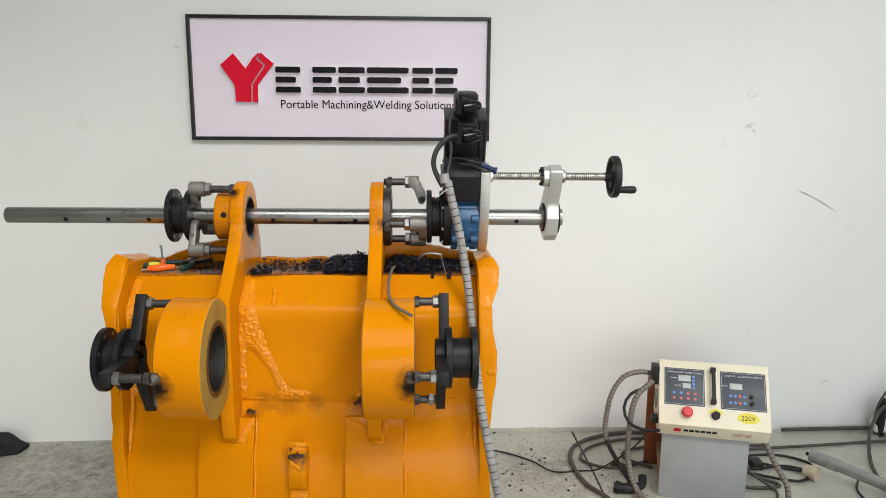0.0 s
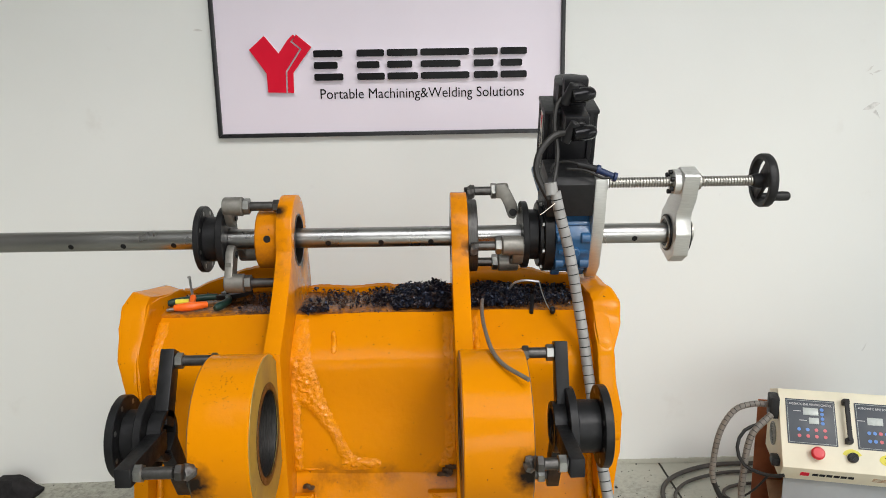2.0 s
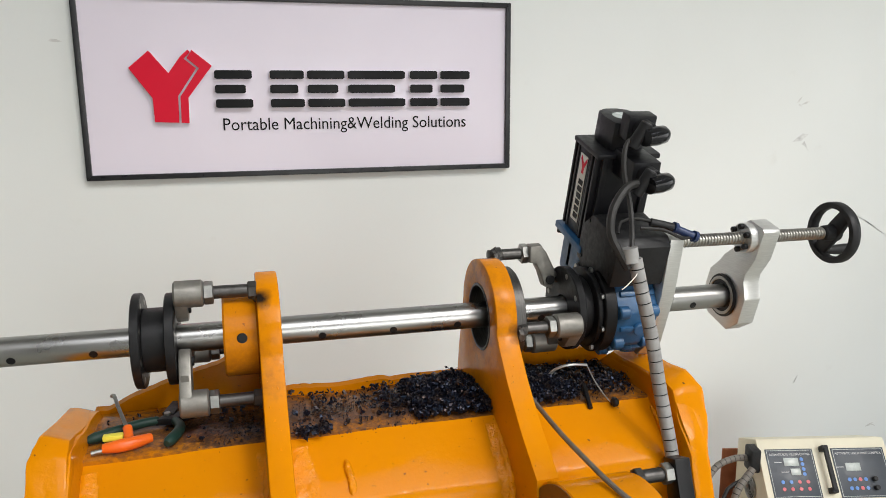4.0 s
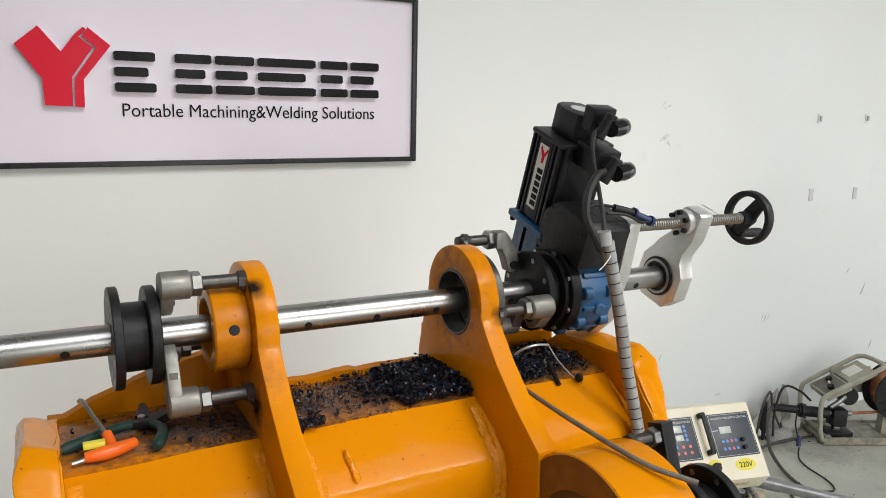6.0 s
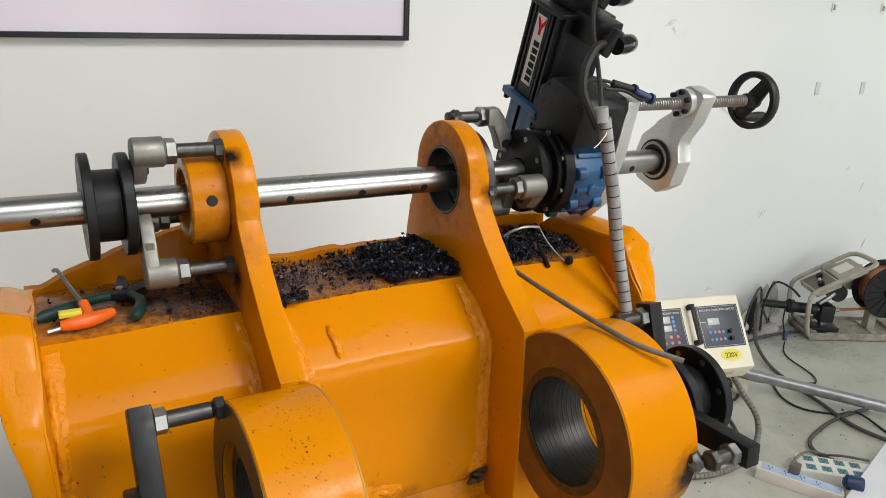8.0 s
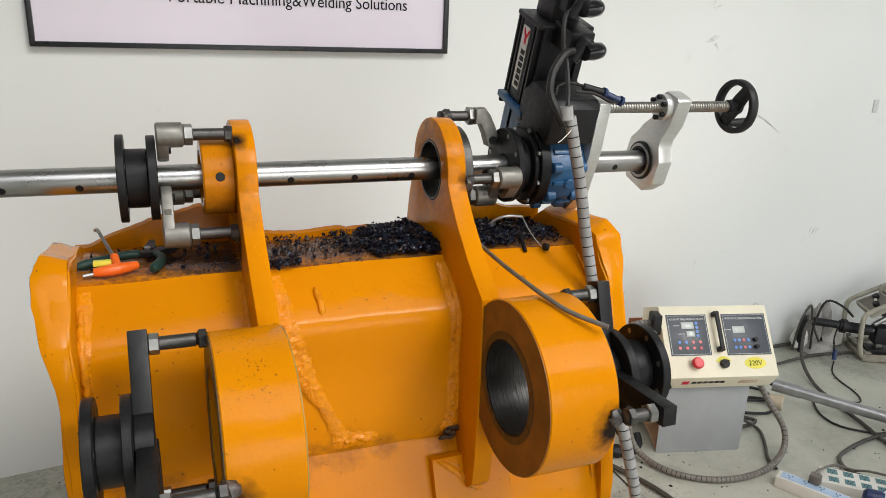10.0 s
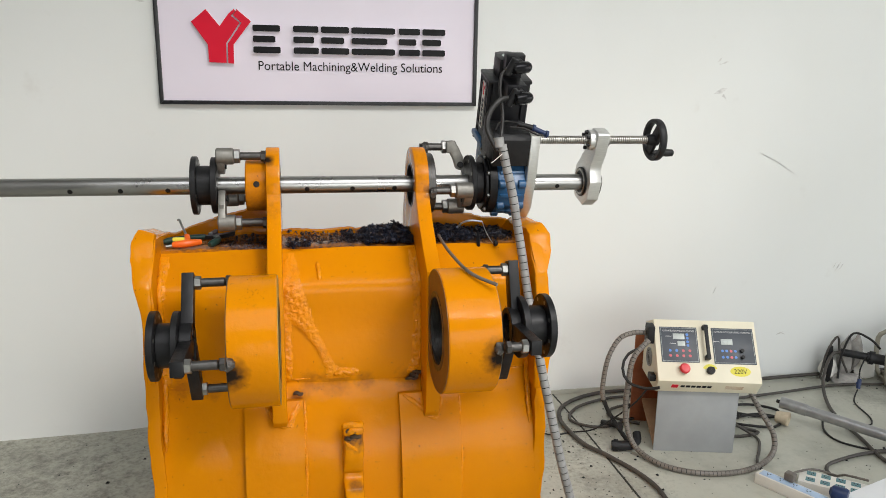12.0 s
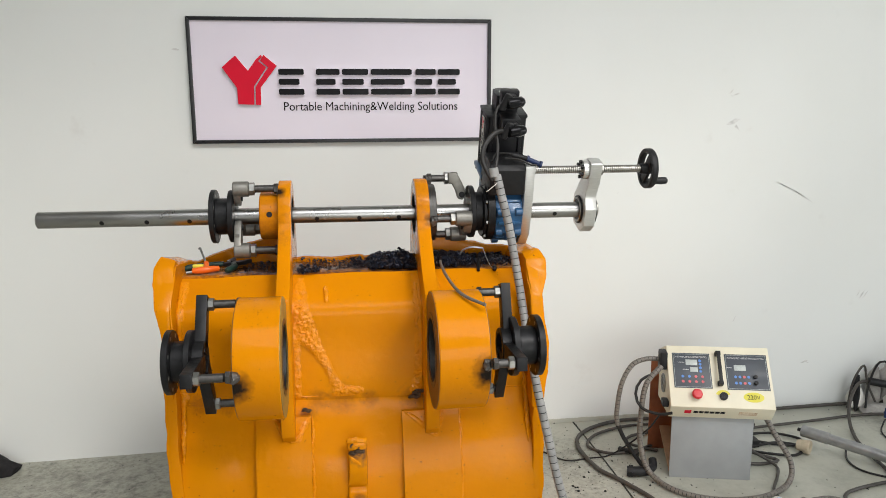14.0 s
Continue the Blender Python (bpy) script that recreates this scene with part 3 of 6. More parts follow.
def horn(levels, inner, seed):
    """The flared head of a side plate: levels of (z front, z back, y front, y back, outer x), from below."""
    bm = bmesh.new()
    prev = None
    for k, (zf, zb, yf, yb, xo) in enumerate(levels):
        drop = 0.014 if k == len(levels) - 1 else 0.0
        q = [bm.verts.new(p) for p in ((xo, yf, zf), (inner, yf, zf - drop), (inner, yb, zb - drop), (xo, yb, zb))]
        if prev:
            for i in range(4):
                bm.faces.new((prev[i], prev[(i + 1) % 4], q[(i + 1) % 4], q[i]))
        else:
            bm.faces.new(q)
        prev = q
    bm.faces.new(prev)
    bmesh.ops.recalc_face_normals(bm, faces=bm.faces)
    return ragged(bevelled(bm, 0.007, 2, 40), 0.004, seed)


part("corner_cap", horn([(0.74, 0.74, 2.508, 2.75, -0.130), (0.86, 0.86, 2.512, 2.80, -0.131), (0.93, 0.93, 2.520, 2.84, -0.138), (0.985, 0.975, 2.536, 2.87, -0.149), (1.045, 1.02, 2.580, 2.89, -0.163), (1.085, 1.05, 2.604, 2.87, -0.162), (1.110, 1.072, 2.636, 2.84, -0.150)], -0.109, 3.0), M_YELLOW, bucket)
part("corner_cap", horn([(0.66, 0.66, 2.503, 2.72, 0.918), (0.76, 0.76, 2.508, 2.76, 0.934), (0.85, 0.85, 2.512, 2.80, 0.936), (0.93, 0.93, 2.520, 2.84, 0.922), (0.985, 0.975, 2.536, 2.87, 0.922), (1.035, 1.02, 2.578, 2.89, 0.946), (1.080, 1.05, 2.602, 2.87, 0.947), (1.106, 1.090, 2.634, 2.83, 0.928)], 0.884, 6.0), M_YELLOW, bucket)

EAR = arc(AX_Y, AX_Z + 0.003, 0.101, 5, 188, 26) + [(2.648, 1.165), (2.612, 1.121), (2.555, 1.066), (2.512, 1.033), (2.484, 1.012), (2.478, 0.82), (2.478, 0.75), (2.478, 0.68), (2.484, 0.62), (2.51, 0.595), (2.58, 0.64), (2.66, 0.80), (2.88, 0.98), (2.914, 1.03), (2.910, 1.06), (2.897, 1.11), (2.874, 1.172)]
for x0, x1, mat in ((0.173, 0.210, M_EAR_L), (0.574, 0.613, M_EAR_R)):
    part("ear_plate", plate_hole(EAR, (AX_Y, AX_Z - 0.004), 0.062, x0, x1, 0.004), mat, bucket)
rng = random.Random(23)
for x0, x1, n in ((0.173, 0.210, 26), (0.574, 0.613, 14)):
    for k in range(n):
        f = rng.random()
        z = 1.165 - 0.16 * f
        for (ya, za), (yb, zb) in zip(EAR[27:31], EAR[28:32]):
            if zb <= z <= za:
                y = ya + (yb - ya) * (za - z) / (za - zb)
                r = rng.uniform(0.0015, 0.0038)
                a = Vector((x0 + rng.uniform(0.008, 0.030), y + 0.0006, z))
                part("paint_blob", rough_bead([a, a + Vector((rng.uniform(-0.3, 0.3) * r, -0.4 * r, -rng.uniform(1.5, 4) * r))], r, k), M_WELD, bucket)
for x0, x1 in ((0.1725, 0.2105), (0.5735, 0.6135)):
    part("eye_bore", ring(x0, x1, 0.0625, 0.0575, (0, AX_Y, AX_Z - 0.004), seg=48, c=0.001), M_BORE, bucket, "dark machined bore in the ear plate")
collar = part("eye_collar", ring(0.117, 0.174, 0.070, 0.047, (0, AX_Y, AX_Z), c=0.003), M_EAR_L, bucket)
part("grease_hole", rod(0.0, 0.004, 0.0085, (0.147, AX_Y - 0.0705, AX_Z + 0.012), "Y", 20), M_BLACK, collar, "dark drilled hole")
part("eye_washer", ring(0.613, 0.636, 0.086, 0.055, (0, AX_Y, AX_Z)), M_BORE, bucket, "dark steel thrust ring")
for x0, x1, mat, inner, fm in ((0.090, 0.199, M_BOSS_L, 0.199, M_FACE_L), (0.580, 0.706, M_BOSS_R, 0.580, M_FACE_R)):
    boss = part("pin_boss", ring(x0, x1, 0.1545, 0.103, (0, BO_Y, BO_Z), seg=72, c=0.002), mat, bucket, "thick round yellow pin boss")
    s = 1 if fm is M_FACE_L else -1
    a, b = sorted((inner, inner + s * 0.0015))
    part("bare_face", ring(a, b, 0.153, 0.0865, (0, BO_Y, BO_Z), seg=72, c=0.0003), fm, boss, "bare worn steel ring face")
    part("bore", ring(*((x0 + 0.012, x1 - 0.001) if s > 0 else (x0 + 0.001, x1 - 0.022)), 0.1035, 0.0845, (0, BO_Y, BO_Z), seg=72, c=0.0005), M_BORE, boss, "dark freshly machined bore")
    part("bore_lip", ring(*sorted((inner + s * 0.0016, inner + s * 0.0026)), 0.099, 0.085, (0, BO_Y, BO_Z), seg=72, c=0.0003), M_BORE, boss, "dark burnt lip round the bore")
    o0, o1 = sorted((x0 if s > 0 else x1, (x0 if s > 0 else x1) - s * 0.0015))
    part("outer_face", ring(o0, o1, 0.1515, 0.104, (0, BO_Y, BO_Z), seg=72, c=0.0003), M_FACE_O, boss, "dark unpainted outer ring face")
    for k in range(11):
        xx = x0 + (0.018 if s > 0 else 0.008) + (0.007 if s > 0 else 0.0095) * k
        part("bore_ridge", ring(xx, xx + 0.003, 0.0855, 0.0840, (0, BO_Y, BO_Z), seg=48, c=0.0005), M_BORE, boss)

hook_pts = [(2.53, 0.580), (2.475, 0.582), (2.462, 0.57), (2.458, 0.52), (2.466, 0.475), (2.480, 0.462), (2.470, 0.445), (2.445, 0.435), (2.425, 0.40), (2.425, 0.33), (2.45, 0.28), (2.53, 0.27)]
part("lifting_lug", ragged(prism(hook_pts, 0.352, 0.404, 0.008), 0.006, 5.0), M_LUG, bucket)
WELDS = [
    ([(0.300, 2.656, 1.009), (0.305, 2.616, 0.985), (0.304, 2.591, 0.972)], 0.007),
    ([(0.173, 2.676, 1.024), (0.171, 2.586, 0.955), (0.171, 2.556, 0.850), (0.172, 2.526, 0.720)], 0.008),
    ([(0.573, 2.676, 1.024), (0.570, 2.586, 0.955), (0.570, 2.556, 0.850), (0.571, 2.526, 0.720)], 0.008),
    ([(0.626, 2.676, 1.024), (0.627, 2.586, 0.955), (0.626, 2.556, 0.850), (0.626, 2.526, 0.720)], 0.008),
    ([(BX0, 2.575, 0.700), (0.0, 2.576, 0.697), (0.15, 2.575, 0.702), (0.3, 2.575, 0.703), (0.45, 2.576, 0.706), (0.6, 2.576, 0.706), (0.75, 2.575, 0.702), (BX1, 2.576, 0.700)], 0.005),
    ([(0.350, 2.476, 0.602), (0.378, 2.470, 0.606), (0.406, 2.476, 0.602)], 0.010),
    ([(-0.098, 2.676, 1.024), (-0.097, 2.586, 0.955), (-0.096, 2.556, 0.850), (-0.097, 2.526, 0.720), (-0.097, 2.510, 0.550)], 0.008),
    ([(0.88, 2.676, 1.024), (0.879, 2.586, 0.955), (0.878, 2.556, 0.850), (0.879, 2.526, 0.720), (0.879, 2.510, 0.550)], 0.008),
    ([(0.352, 2.478, 0.582), (0.378, 2.468, 0.592), (0.404, 2.478, 0.582)], 0.013),
    ([(0.356, 2.470, 0.57), (0.37, 2.462, 0.55), (0.395, 2.463, 0.535)], 0.008),
    ([(0.335, 2.527, 0.712), (0.36, 2.525, 0.72), (0.39, 2.524, 0.712)], 0.010),
]
for x in (0.255, 0.677):
    WELDS.append(([(x, shell_y(0.65) - 0.012, 0.654)] + [(x + 0.002 * (-1) ** k, shell_y(z) - 0.006, z) for k, z in enumerate((0.60, 0.55, 0.48, 0.40, 0.30))], 0.005))
M_BURNT = plain("burnt_weld_crust", (0.075, 0.040, 0.016), 0.5, 0.2, 0.7, 90, 0.8)
for x, y, z, w, sd in ((0.240, shell_y(0.668) - 0.012, 0.668, 0.014, 41), (0.566, 2.566, 0.706, 0.016, 43), (0.548, 2.560, 0.690, 0.018, 47), (0.556, 2.562, 0.698, 0.012, 71), (0.648, shell_y(0.66) - 0.016, 0.660, 0.018, 53), (0.372, 2.470, 0.588, 0.018, 59), (0.385, 2.464, 0.578, 0.014, 61), (0.366, 2.466, 0.572, 0.010, 67)):
    part("burnt_crust", ragged(rough_bead([(x - w, y, z - 0.003), (x - 0.3 * w, y - 0.002, z + 0.003), (x + 0.4 * w, y - 0.001, z - 0.002), (x + w, y, z + 0.002)], 0.006, sd), 0.004, sd, 1), M_BURNT, bucket, "burnt dark crust of weld slag")


def fillet(pts, w, h, seed):
    """A cratered weld band on the straps, along (x, z) points: three rough beads side by side."""
    bms = []
    for k, off in enumerate((-0.6, 0.0, 0.6)):
        line = [(x + off * w * (1 if i > len(pts) // 2 else -1), shell_y(z) - 0.018 - h * (1 - abs(off)), z + off * w * 0.5) for i, (x, z) in enumerate(pts)]
        bms.append(rough_bead(line, w * 0.62, seed + k))
    return ragged(join(*bms), 0.003, seed, 1)


part("weld_bead", fillet([(0.156, 0.655), (0.170, 0.628), (0.190, 0.600), (0.214, 0.598), (0.230, 0.630), (0.244, 0.656)], 0.010, 0.003, 83), M_WELD, bucket, "lumpy weld bead painted over")
part("weld_bead", fillet([(0.522, 0.652), (0.548, 0.634), (0.578, 0.612), (0.602, 0.590), (0.614, 0.618), (0.622, 0.655)], 0.010, 0.003, 91), M_WELD, bucket, "lumpy weld bead painted over")
for i, (pts, r) in enumerate(WELDS):
    pts = [(x, panel_y(z) - 0.002 if 0.71 < z < 1.03 and y > 2.515 else y, z) for x, y, z in pts]
    part("weld_bead", rough_bead([(x, y + 0.25 * r, z) for x, y, z in pts], r, i + 3), M_WELD, bucket, "lumpy weld bead painted over")


def crust(paths, seed, x0, x1, z0, z1, step=0.0032):
    """Wrinkled weld spatter lying on the front panel along the paths (x, z, half width, height)."""
    bm = bmesh.new()
    nx, nz = int((x1 - x0) / step), int((z1 - z0) / step)
    rows = []
    for j in range(nz + 1):
        row = []
        for i in range(nx + 1):
            x, z = x0 + step * i, z0 + step * j
            h = -0.010
            wx = x + 0.006 * noise.noise(Vector((x * 60, z * 60, seed)))
            for path in paths:
                for (ax, az, aw, ah), (bx, bz, bw, bh) in zip(path, path[1:]):
                    dx, dz = bx - ax, bz - az
                    t = max(0.0, min(1.0, ((wx - ax) * dx + (z - az) * dz) / (dx * dx + dz * dz)))
                    d = math.hypot(wx - ax - t * dx, z - az - t * dz) / (aw + (bw - aw) * t)
                    if d < 1.25:
                        g = max(0.0, 1 - d * d) ** 0.8 - 0.25 * max(0.0, d - 1)
                        n1 = 1 - 1.9 * abs(noise.noise(Vector(((x + 0.5 * z) * 60 + seed, (z - 0.3 * x) * 95, 1.0))))
                        n2 = noise.noise(Vector((x * 130, z * 130, seed)))
                        h = max(h, (ah + (bh - ah) * t) * g * (0.35 + 0.5 * n1 + 0.5 * n2) - 0.001)
            row.append((bm.verts.new((x, panel_y(z) - h - 0.002, z)), h > -0.0005))
        rows.append(row)
    for j in range(nz):
        for i in range(nx):
            q = (rows[j][i], rows[j][i + 1], rows[j + 1][i + 1], rows[j + 1][i])
            if any(up_ for _, up_ in q):
                bm.faces.new([v for v, _ in q])
    bmesh.ops.delete(bm, geom=[v for v in bm.verts if not v.link_faces], context="VERTS")
    return bm


part("weld_crust", crust([
    [(0.224, 1.03, 0.016, 0.005), (0.228, 0.99, 0.022, 0.007), (0.234, 0.94, 0.026, 0.008), (0.246, 0.89, 0.032, 0.008), (0.268, 0.852, 0.020, 0.007), (0.292, 0.81, 0.013, 0.005), (0.312, 0.77, 0.011, 0.004), (0.326, 0.735, 0.014, 0.004), (0.338, 0.712, 0.024, 0.004)],
    [(0.214, 0.90, 0.012, 0.006), (0.216, 0.80, 0.010, 0.005), (0.216, 0.71, 0.012, 0.006)],
    [(0.222, 0.872, 0.010, 0.008), (0.270, 0.862, 0.009, 0.007)],
    [(0.338, 0.712, 0.020, 0.004), (0.39, 0.715, 0.014, 0.004)]], 3.0, 0.206, 0.41, 0.70, 1.03), M_WELD, bucket, "wrinkled weld spatter painted over")
part("weld_crust", crust([[(0.166, 1.03, 0.012, 0.006), (0.164, 0.96, 0.010, 0.007), (0.166, 0.88, 0.010, 0.006), (0.166, 0.72, 0.012, 0.007)]], 7.0, 0.140, 0.178, 0.70, 1.03), M_WELD, bucket, "wrinkled weld seam painted over")
part("weld_crust", crust([[(0.566, 1.03, 0.012, 0.006), (0.563, 0.96, 0.012, 0.007), (0.566, 0.88, 0.010, 0.006), (0.562, 0.76, 0.014, 0.008), (0.556, 0.71, 0.020, 0.009)]], 11.0, 0.530, 0.578, 0.70, 1.03), M_WELD, bucket, "wrinkled weld seam painted over")
part("weld_crust", crust([[(0.622, 1.03, 0.014, 0.007), (0.624, 0.96, 0.014, 0.008), (0.622, 0.88, 0.010, 0.006), (0.622, 0.72, 0.012, 0.007)]], 15.0, 0.610, 0.645, 0.70, 1.03), M_WELD, bucket, "wrinkled weld seam painted over")
part("weld_crust", crust([[(-0.098, 1.03, 0.016, 0.008), (-0.094, 0.96, 0.014, 0.008), (-0.097, 0.88, 0.012, 0.006), (-0.096, 0.72, 0.014, 0.007)]], 19.0, -0.116, -0.070, 0.70, 1.03), M_WELD, bucket, "wrinkled weld seam painted over")
for cx in (0.199, 0.581):
    c = arc(BO_Y, BO_Z, 0.152, -60, 75, 16)
    part("weld_bead", rough_bead([(cx - 0.004 if cx < 0.4 else cx + 0.006, y, z) for y, z in c], 0.006, 77), M_WELD, bucket)
part("side_stud", rod(0.905, 0.935, 0.022, (0, 2.53, 0.80), "X", 24, 0.004), M_YELLOW, bucket)

# ---- the boring bar ----
bar = thing("boring_bar", (0.3, AX_Y, AX_Z), "long polished round steel boring bar through both bucket ears", "boring bar")
SKEWED.add(bar.name)
part("shaft", rod(-0.518, 1.142, 0.0241, (0, AX_Y, AX_Z - 0.001), "X", 48, 0.002), M_STEEL, bar)
for x in (-0.335, -0.209, -0.088, 0.282, 0.408, 0.527, 0.69, 1.011):
    m = Matrix.Translation((x, AX_Y, AX_Z - 0.001)) @ Matrix.Rotation(radians(22), 4, "X")
    part("tool_hole", rod(-0.0245, -0.02, 0.0068, (0, 0, 0), "Y", 20, 0.0004, m), M_BLACK, bar, "dark drilled cross hole")
part("end_hole", rod(-0.5186, -0.51, 0.006, (0, AX_Y, AX_Z), "X", 20, 0.0004), M_BLACK, bar, "dark centre hole")


# ---- bearing supports ----
def hex_nut(x0, x1, r, y, z, turn=10):
    m = Matrix.Translation((0, y, z)) @ Matrix.Rotation(radians(turn), 4, "X")
    return lathe([(x0, r * 0.86), (x0 + 0.0015, r), (x1 - 0.0015, r), (x1, r * 0.86)], (0, 0, 0), "X", 6, m)


def stud_bm(x0, x1, r, y, z):
    """A plain shank with threads at both ends."""
    prof, x, n = [(x0, r * 0.8)], x0 + 0.001, 0
    while x < x1 - 0.001:
        thread = min(x - x0, x1 - x) < 0.016
        prof.append((x, r * (0.86 if thread and n % 2 else 1.0)))
        x += 0.001 if thread else 0.006
        n += 1
    prof.append((x1, r * 0.8))
    return lathe(prof, (0, y, z), "X", 18)


def spool(name, parent, xs, cy, cz, r, rb, hole, bolts=8):
    """A turned bearing spool: outer flange, body, inner flange, all bored through."""
    xa, xb, xc, xd = xs
    lo, hi = min(xa, xb), max(xa, xb)
    fl = part("flange", ring(lo, hi, r, hole, (0, cy, cz), seg=56), M_BLACK, parent)
    part("spool_body", ring(min(xb, xc), max(xb, xc), rb, hole, (0, cy, cz), seg=48), M_BLACK, parent)
    part("flange", ring(min(xc, xd), max(xc, xd), r * 0.97, hole, (0, cy, cz), seg=56), M_BLACK, parent)
    for k in range(bolts):
        a = 2 * math.pi * (k + 0.35) / bolts
        part("bolt_hole", rod(lo - 0.0004, hi + 0.0004, 0.0055, (0, cy + r * 0.84 * math.cos(a), cz + r * 0.84 * math.sin(a)), "X", 14, 0.0003), M_NUT, fl, "bright drilled bolt hole")


def bar_arm(parent, x0, x1, c, tip, w, off=0.0):
    """A flat black arm from the hub to a stud."""
    c, tip = Vector(c), Vector(tip)
    d = (tip - c).normalized()
    n = Vector((-d.y, d.x))
    a, b = c + d * 0.018 + n * off, tip + d * 0.022
    q = [a + n * w, b + n * w * 0.8, b - n * w * 0.8, a - n * w]
    part("arm", prism([(p.x, p.y) for p in q], x0, x1, 0.002), M_BLACK, parent)


def lower_support(name, side, label):
    s = thing(name, (0.0 if side < 0 else 0.78, BO_Y, BO_Z), label, "bearing support", "supports welded to the lower bosses")
    if side < 0:
        spool(name, s, (-0.088, -0.072, -0.037, -0.022), BO_Y, BO_Z, 0.081, 0.052, 0.036)
        ax0, ax1, n0, n1, s0, s1 = -0.022, 0.006, 0.006, 0.022, -0.020, 0.090
    else:
        spool(name, s, (0.867, 0.850, 0.802, 0.785), BO_Y, BO_Z, 0.081, 0.052, 0.036)
        ax0, ax1, n0, n1, s0, s1 = 0.759, 0.785, 0.743, 0.759, 0.702, 0.783
    part("hub", ring(ax0, ax1, 0.050, 0.036, (0, BO_Y, BO_Z)), M_BLACK, s)
    for k, (y, z) in enumerate(((2.452, 1.016) if side < 0 else (2.422, 1.028), (2.203, 0.904), (2.453, 0.744))):
        dx = -0.018 * k if side < 0 else 0.012 * (k == 1)
        if side > 0 and k == 0:
            ax0, ax1, n0, n1, s1 = ax0 + 0.010, ax1 + 0.010, n0 + 0.010, n1 + 0.010, s1 + 0.010
        elif side > 0 and k == 1:
            ax0, ax1, n0, n1, s1 = ax0 - 0.010, ax1 - 0.010, n0 - 0.010, n1 - 0.010, s1 - 0.010
        bar_arm(s, ax0 + 0.002 * k, ax1 + 0.002 * k, (BO_Y, BO_Z), (y, z), 0.021)
        st = part("stud", stud_bm(s0, s1, 0.0108, y, z), M_STUD, s)
        part("nut", hex_nut(n0, n1, 0.0165, y, z, 10 + 17 * k), M_NUT, st)
        e = 0.078 if side < 0 else 0.706
        part("nut", hex_nut(e, e + 0.013, 0.0155, y, z, 25 + 11 * k), M_STUD, st, "darkened end nut")
        if k == 1:
            rng = random.Random(5)
            blob = lathe([(0, 0.004), (0.004, 0.014), (0.012, 0.017), (0.02, 0.013), (0.026, 0.004)], (0.082 if side < 0 else 0.686, y + 0.018, z - 0.008), "X", 14)
            for v in blob.verts:
                v.co += Vector([rng.uniform(-0.0025, 0.0025) for _ in range(3)])
            part("weld_blob", blob, M_WELDSTEEL, st, "bright lumpy weld")
    return s


lower_support("bearing_support", -1, "black three-arm bearing support studded to the yellow boss")
lower_support("bearing_support", 1, "black three-arm bearing support studded to the yellow boss")


def cast_arm(parent, x0, x1, nut_x, stud, pivot, plate_x):
    """A cast swivel arm: a barrel round the stud, a web and a pivot eye."""
    bm = rod(x0, x1, 0.0225, (0, *stud), "X", 24, 0.003)
    a, b = Vector(stud), Vector(pivot)
    d = (b - a).normalized()
    n = Vector((-d.y, d.x))
    q = [a + n * 0.021, b + n * 0.022, b + d * 0.020 + n * 0.011, b + d * 0.020 - n * 0.011, b - n * 0.022, a - n * 0.021]
    web = prism([(p.x, p.y) for p in q], *plate_x, 0.004)
    arm = part("swivel_arm", join(bm, web), M_CAST, parent, "grey cast steel swivel arm")
    if d.length and (b - a).length > 0.05:
        mid = a.lerp(b, 0.55)
        part("maker_pad", box(plate_x[0] + 0.004, plate_x[1] - 0.004, mid.x - 0.0215, mid.x - 0.0195, mid.y - 0.016, mid.y + 0.016, 0.0005), M_PAD, arm, "recessed pad with plain cast marks")
    xe = plate_x[1] if nut_x[0] > x0 else plate_x[0]
    part("pivot_bolt", rod(xe - 0.004, xe + 0.004, 0.008, (0, *pivot), "X", 16), M_BLACK, arm)


up = thing("bearing_support", (0.03, AX_Y, AX_Z), "black spool bearing with grey cast arms clamped on the boring bar", "bearing support", "supports on the boring bar")
SKEWED.add(up.name)
spool("l", up, (-0.025, -0.011, 0.026, 0.042), AX_Y, AX_Z, 0.080, 0.054, 0.0246)
for stud, pivot in (((2.728, 1.284), (2.745, 1.255)), ((2.692, 1.108), (2.725, 1.170)), ((2.842, 1.150), (2.81, 1.18))):
    cast_arm(up, 0.043, 0.090, (0.090, 0.106), stud, pivot, (0.044, 0.064))
    st = part("stud", stud_bm(0.085, 0.180, 0.0108, *stud), M_STUD, up)
    part("nut", hex_nut(0.090, 0.106, 0.0195, *stud), M_NUT, st)
    part("nut", hex_nut(0.160, 0.175, 0.015, *stud, 30), M_STUD, st, "darkened end nut")
    rng = random.Random(9)
    blob = lathe([(0, 0.004), (0.005, 0.015), (0.012, 0.017), (0.018, 0.010), (0.022, 0.003)], (0.164, stud[0] + 0.004, stud[1] - 0.006), "X", 14)
    for v in blob.verts:
        v.co += Vector([rng.uniform(-0.0025, 0.0025) for _ in range(3)])
    part("weld_blob", blob, M_WELDSTEEL, st, "lumpy weld")

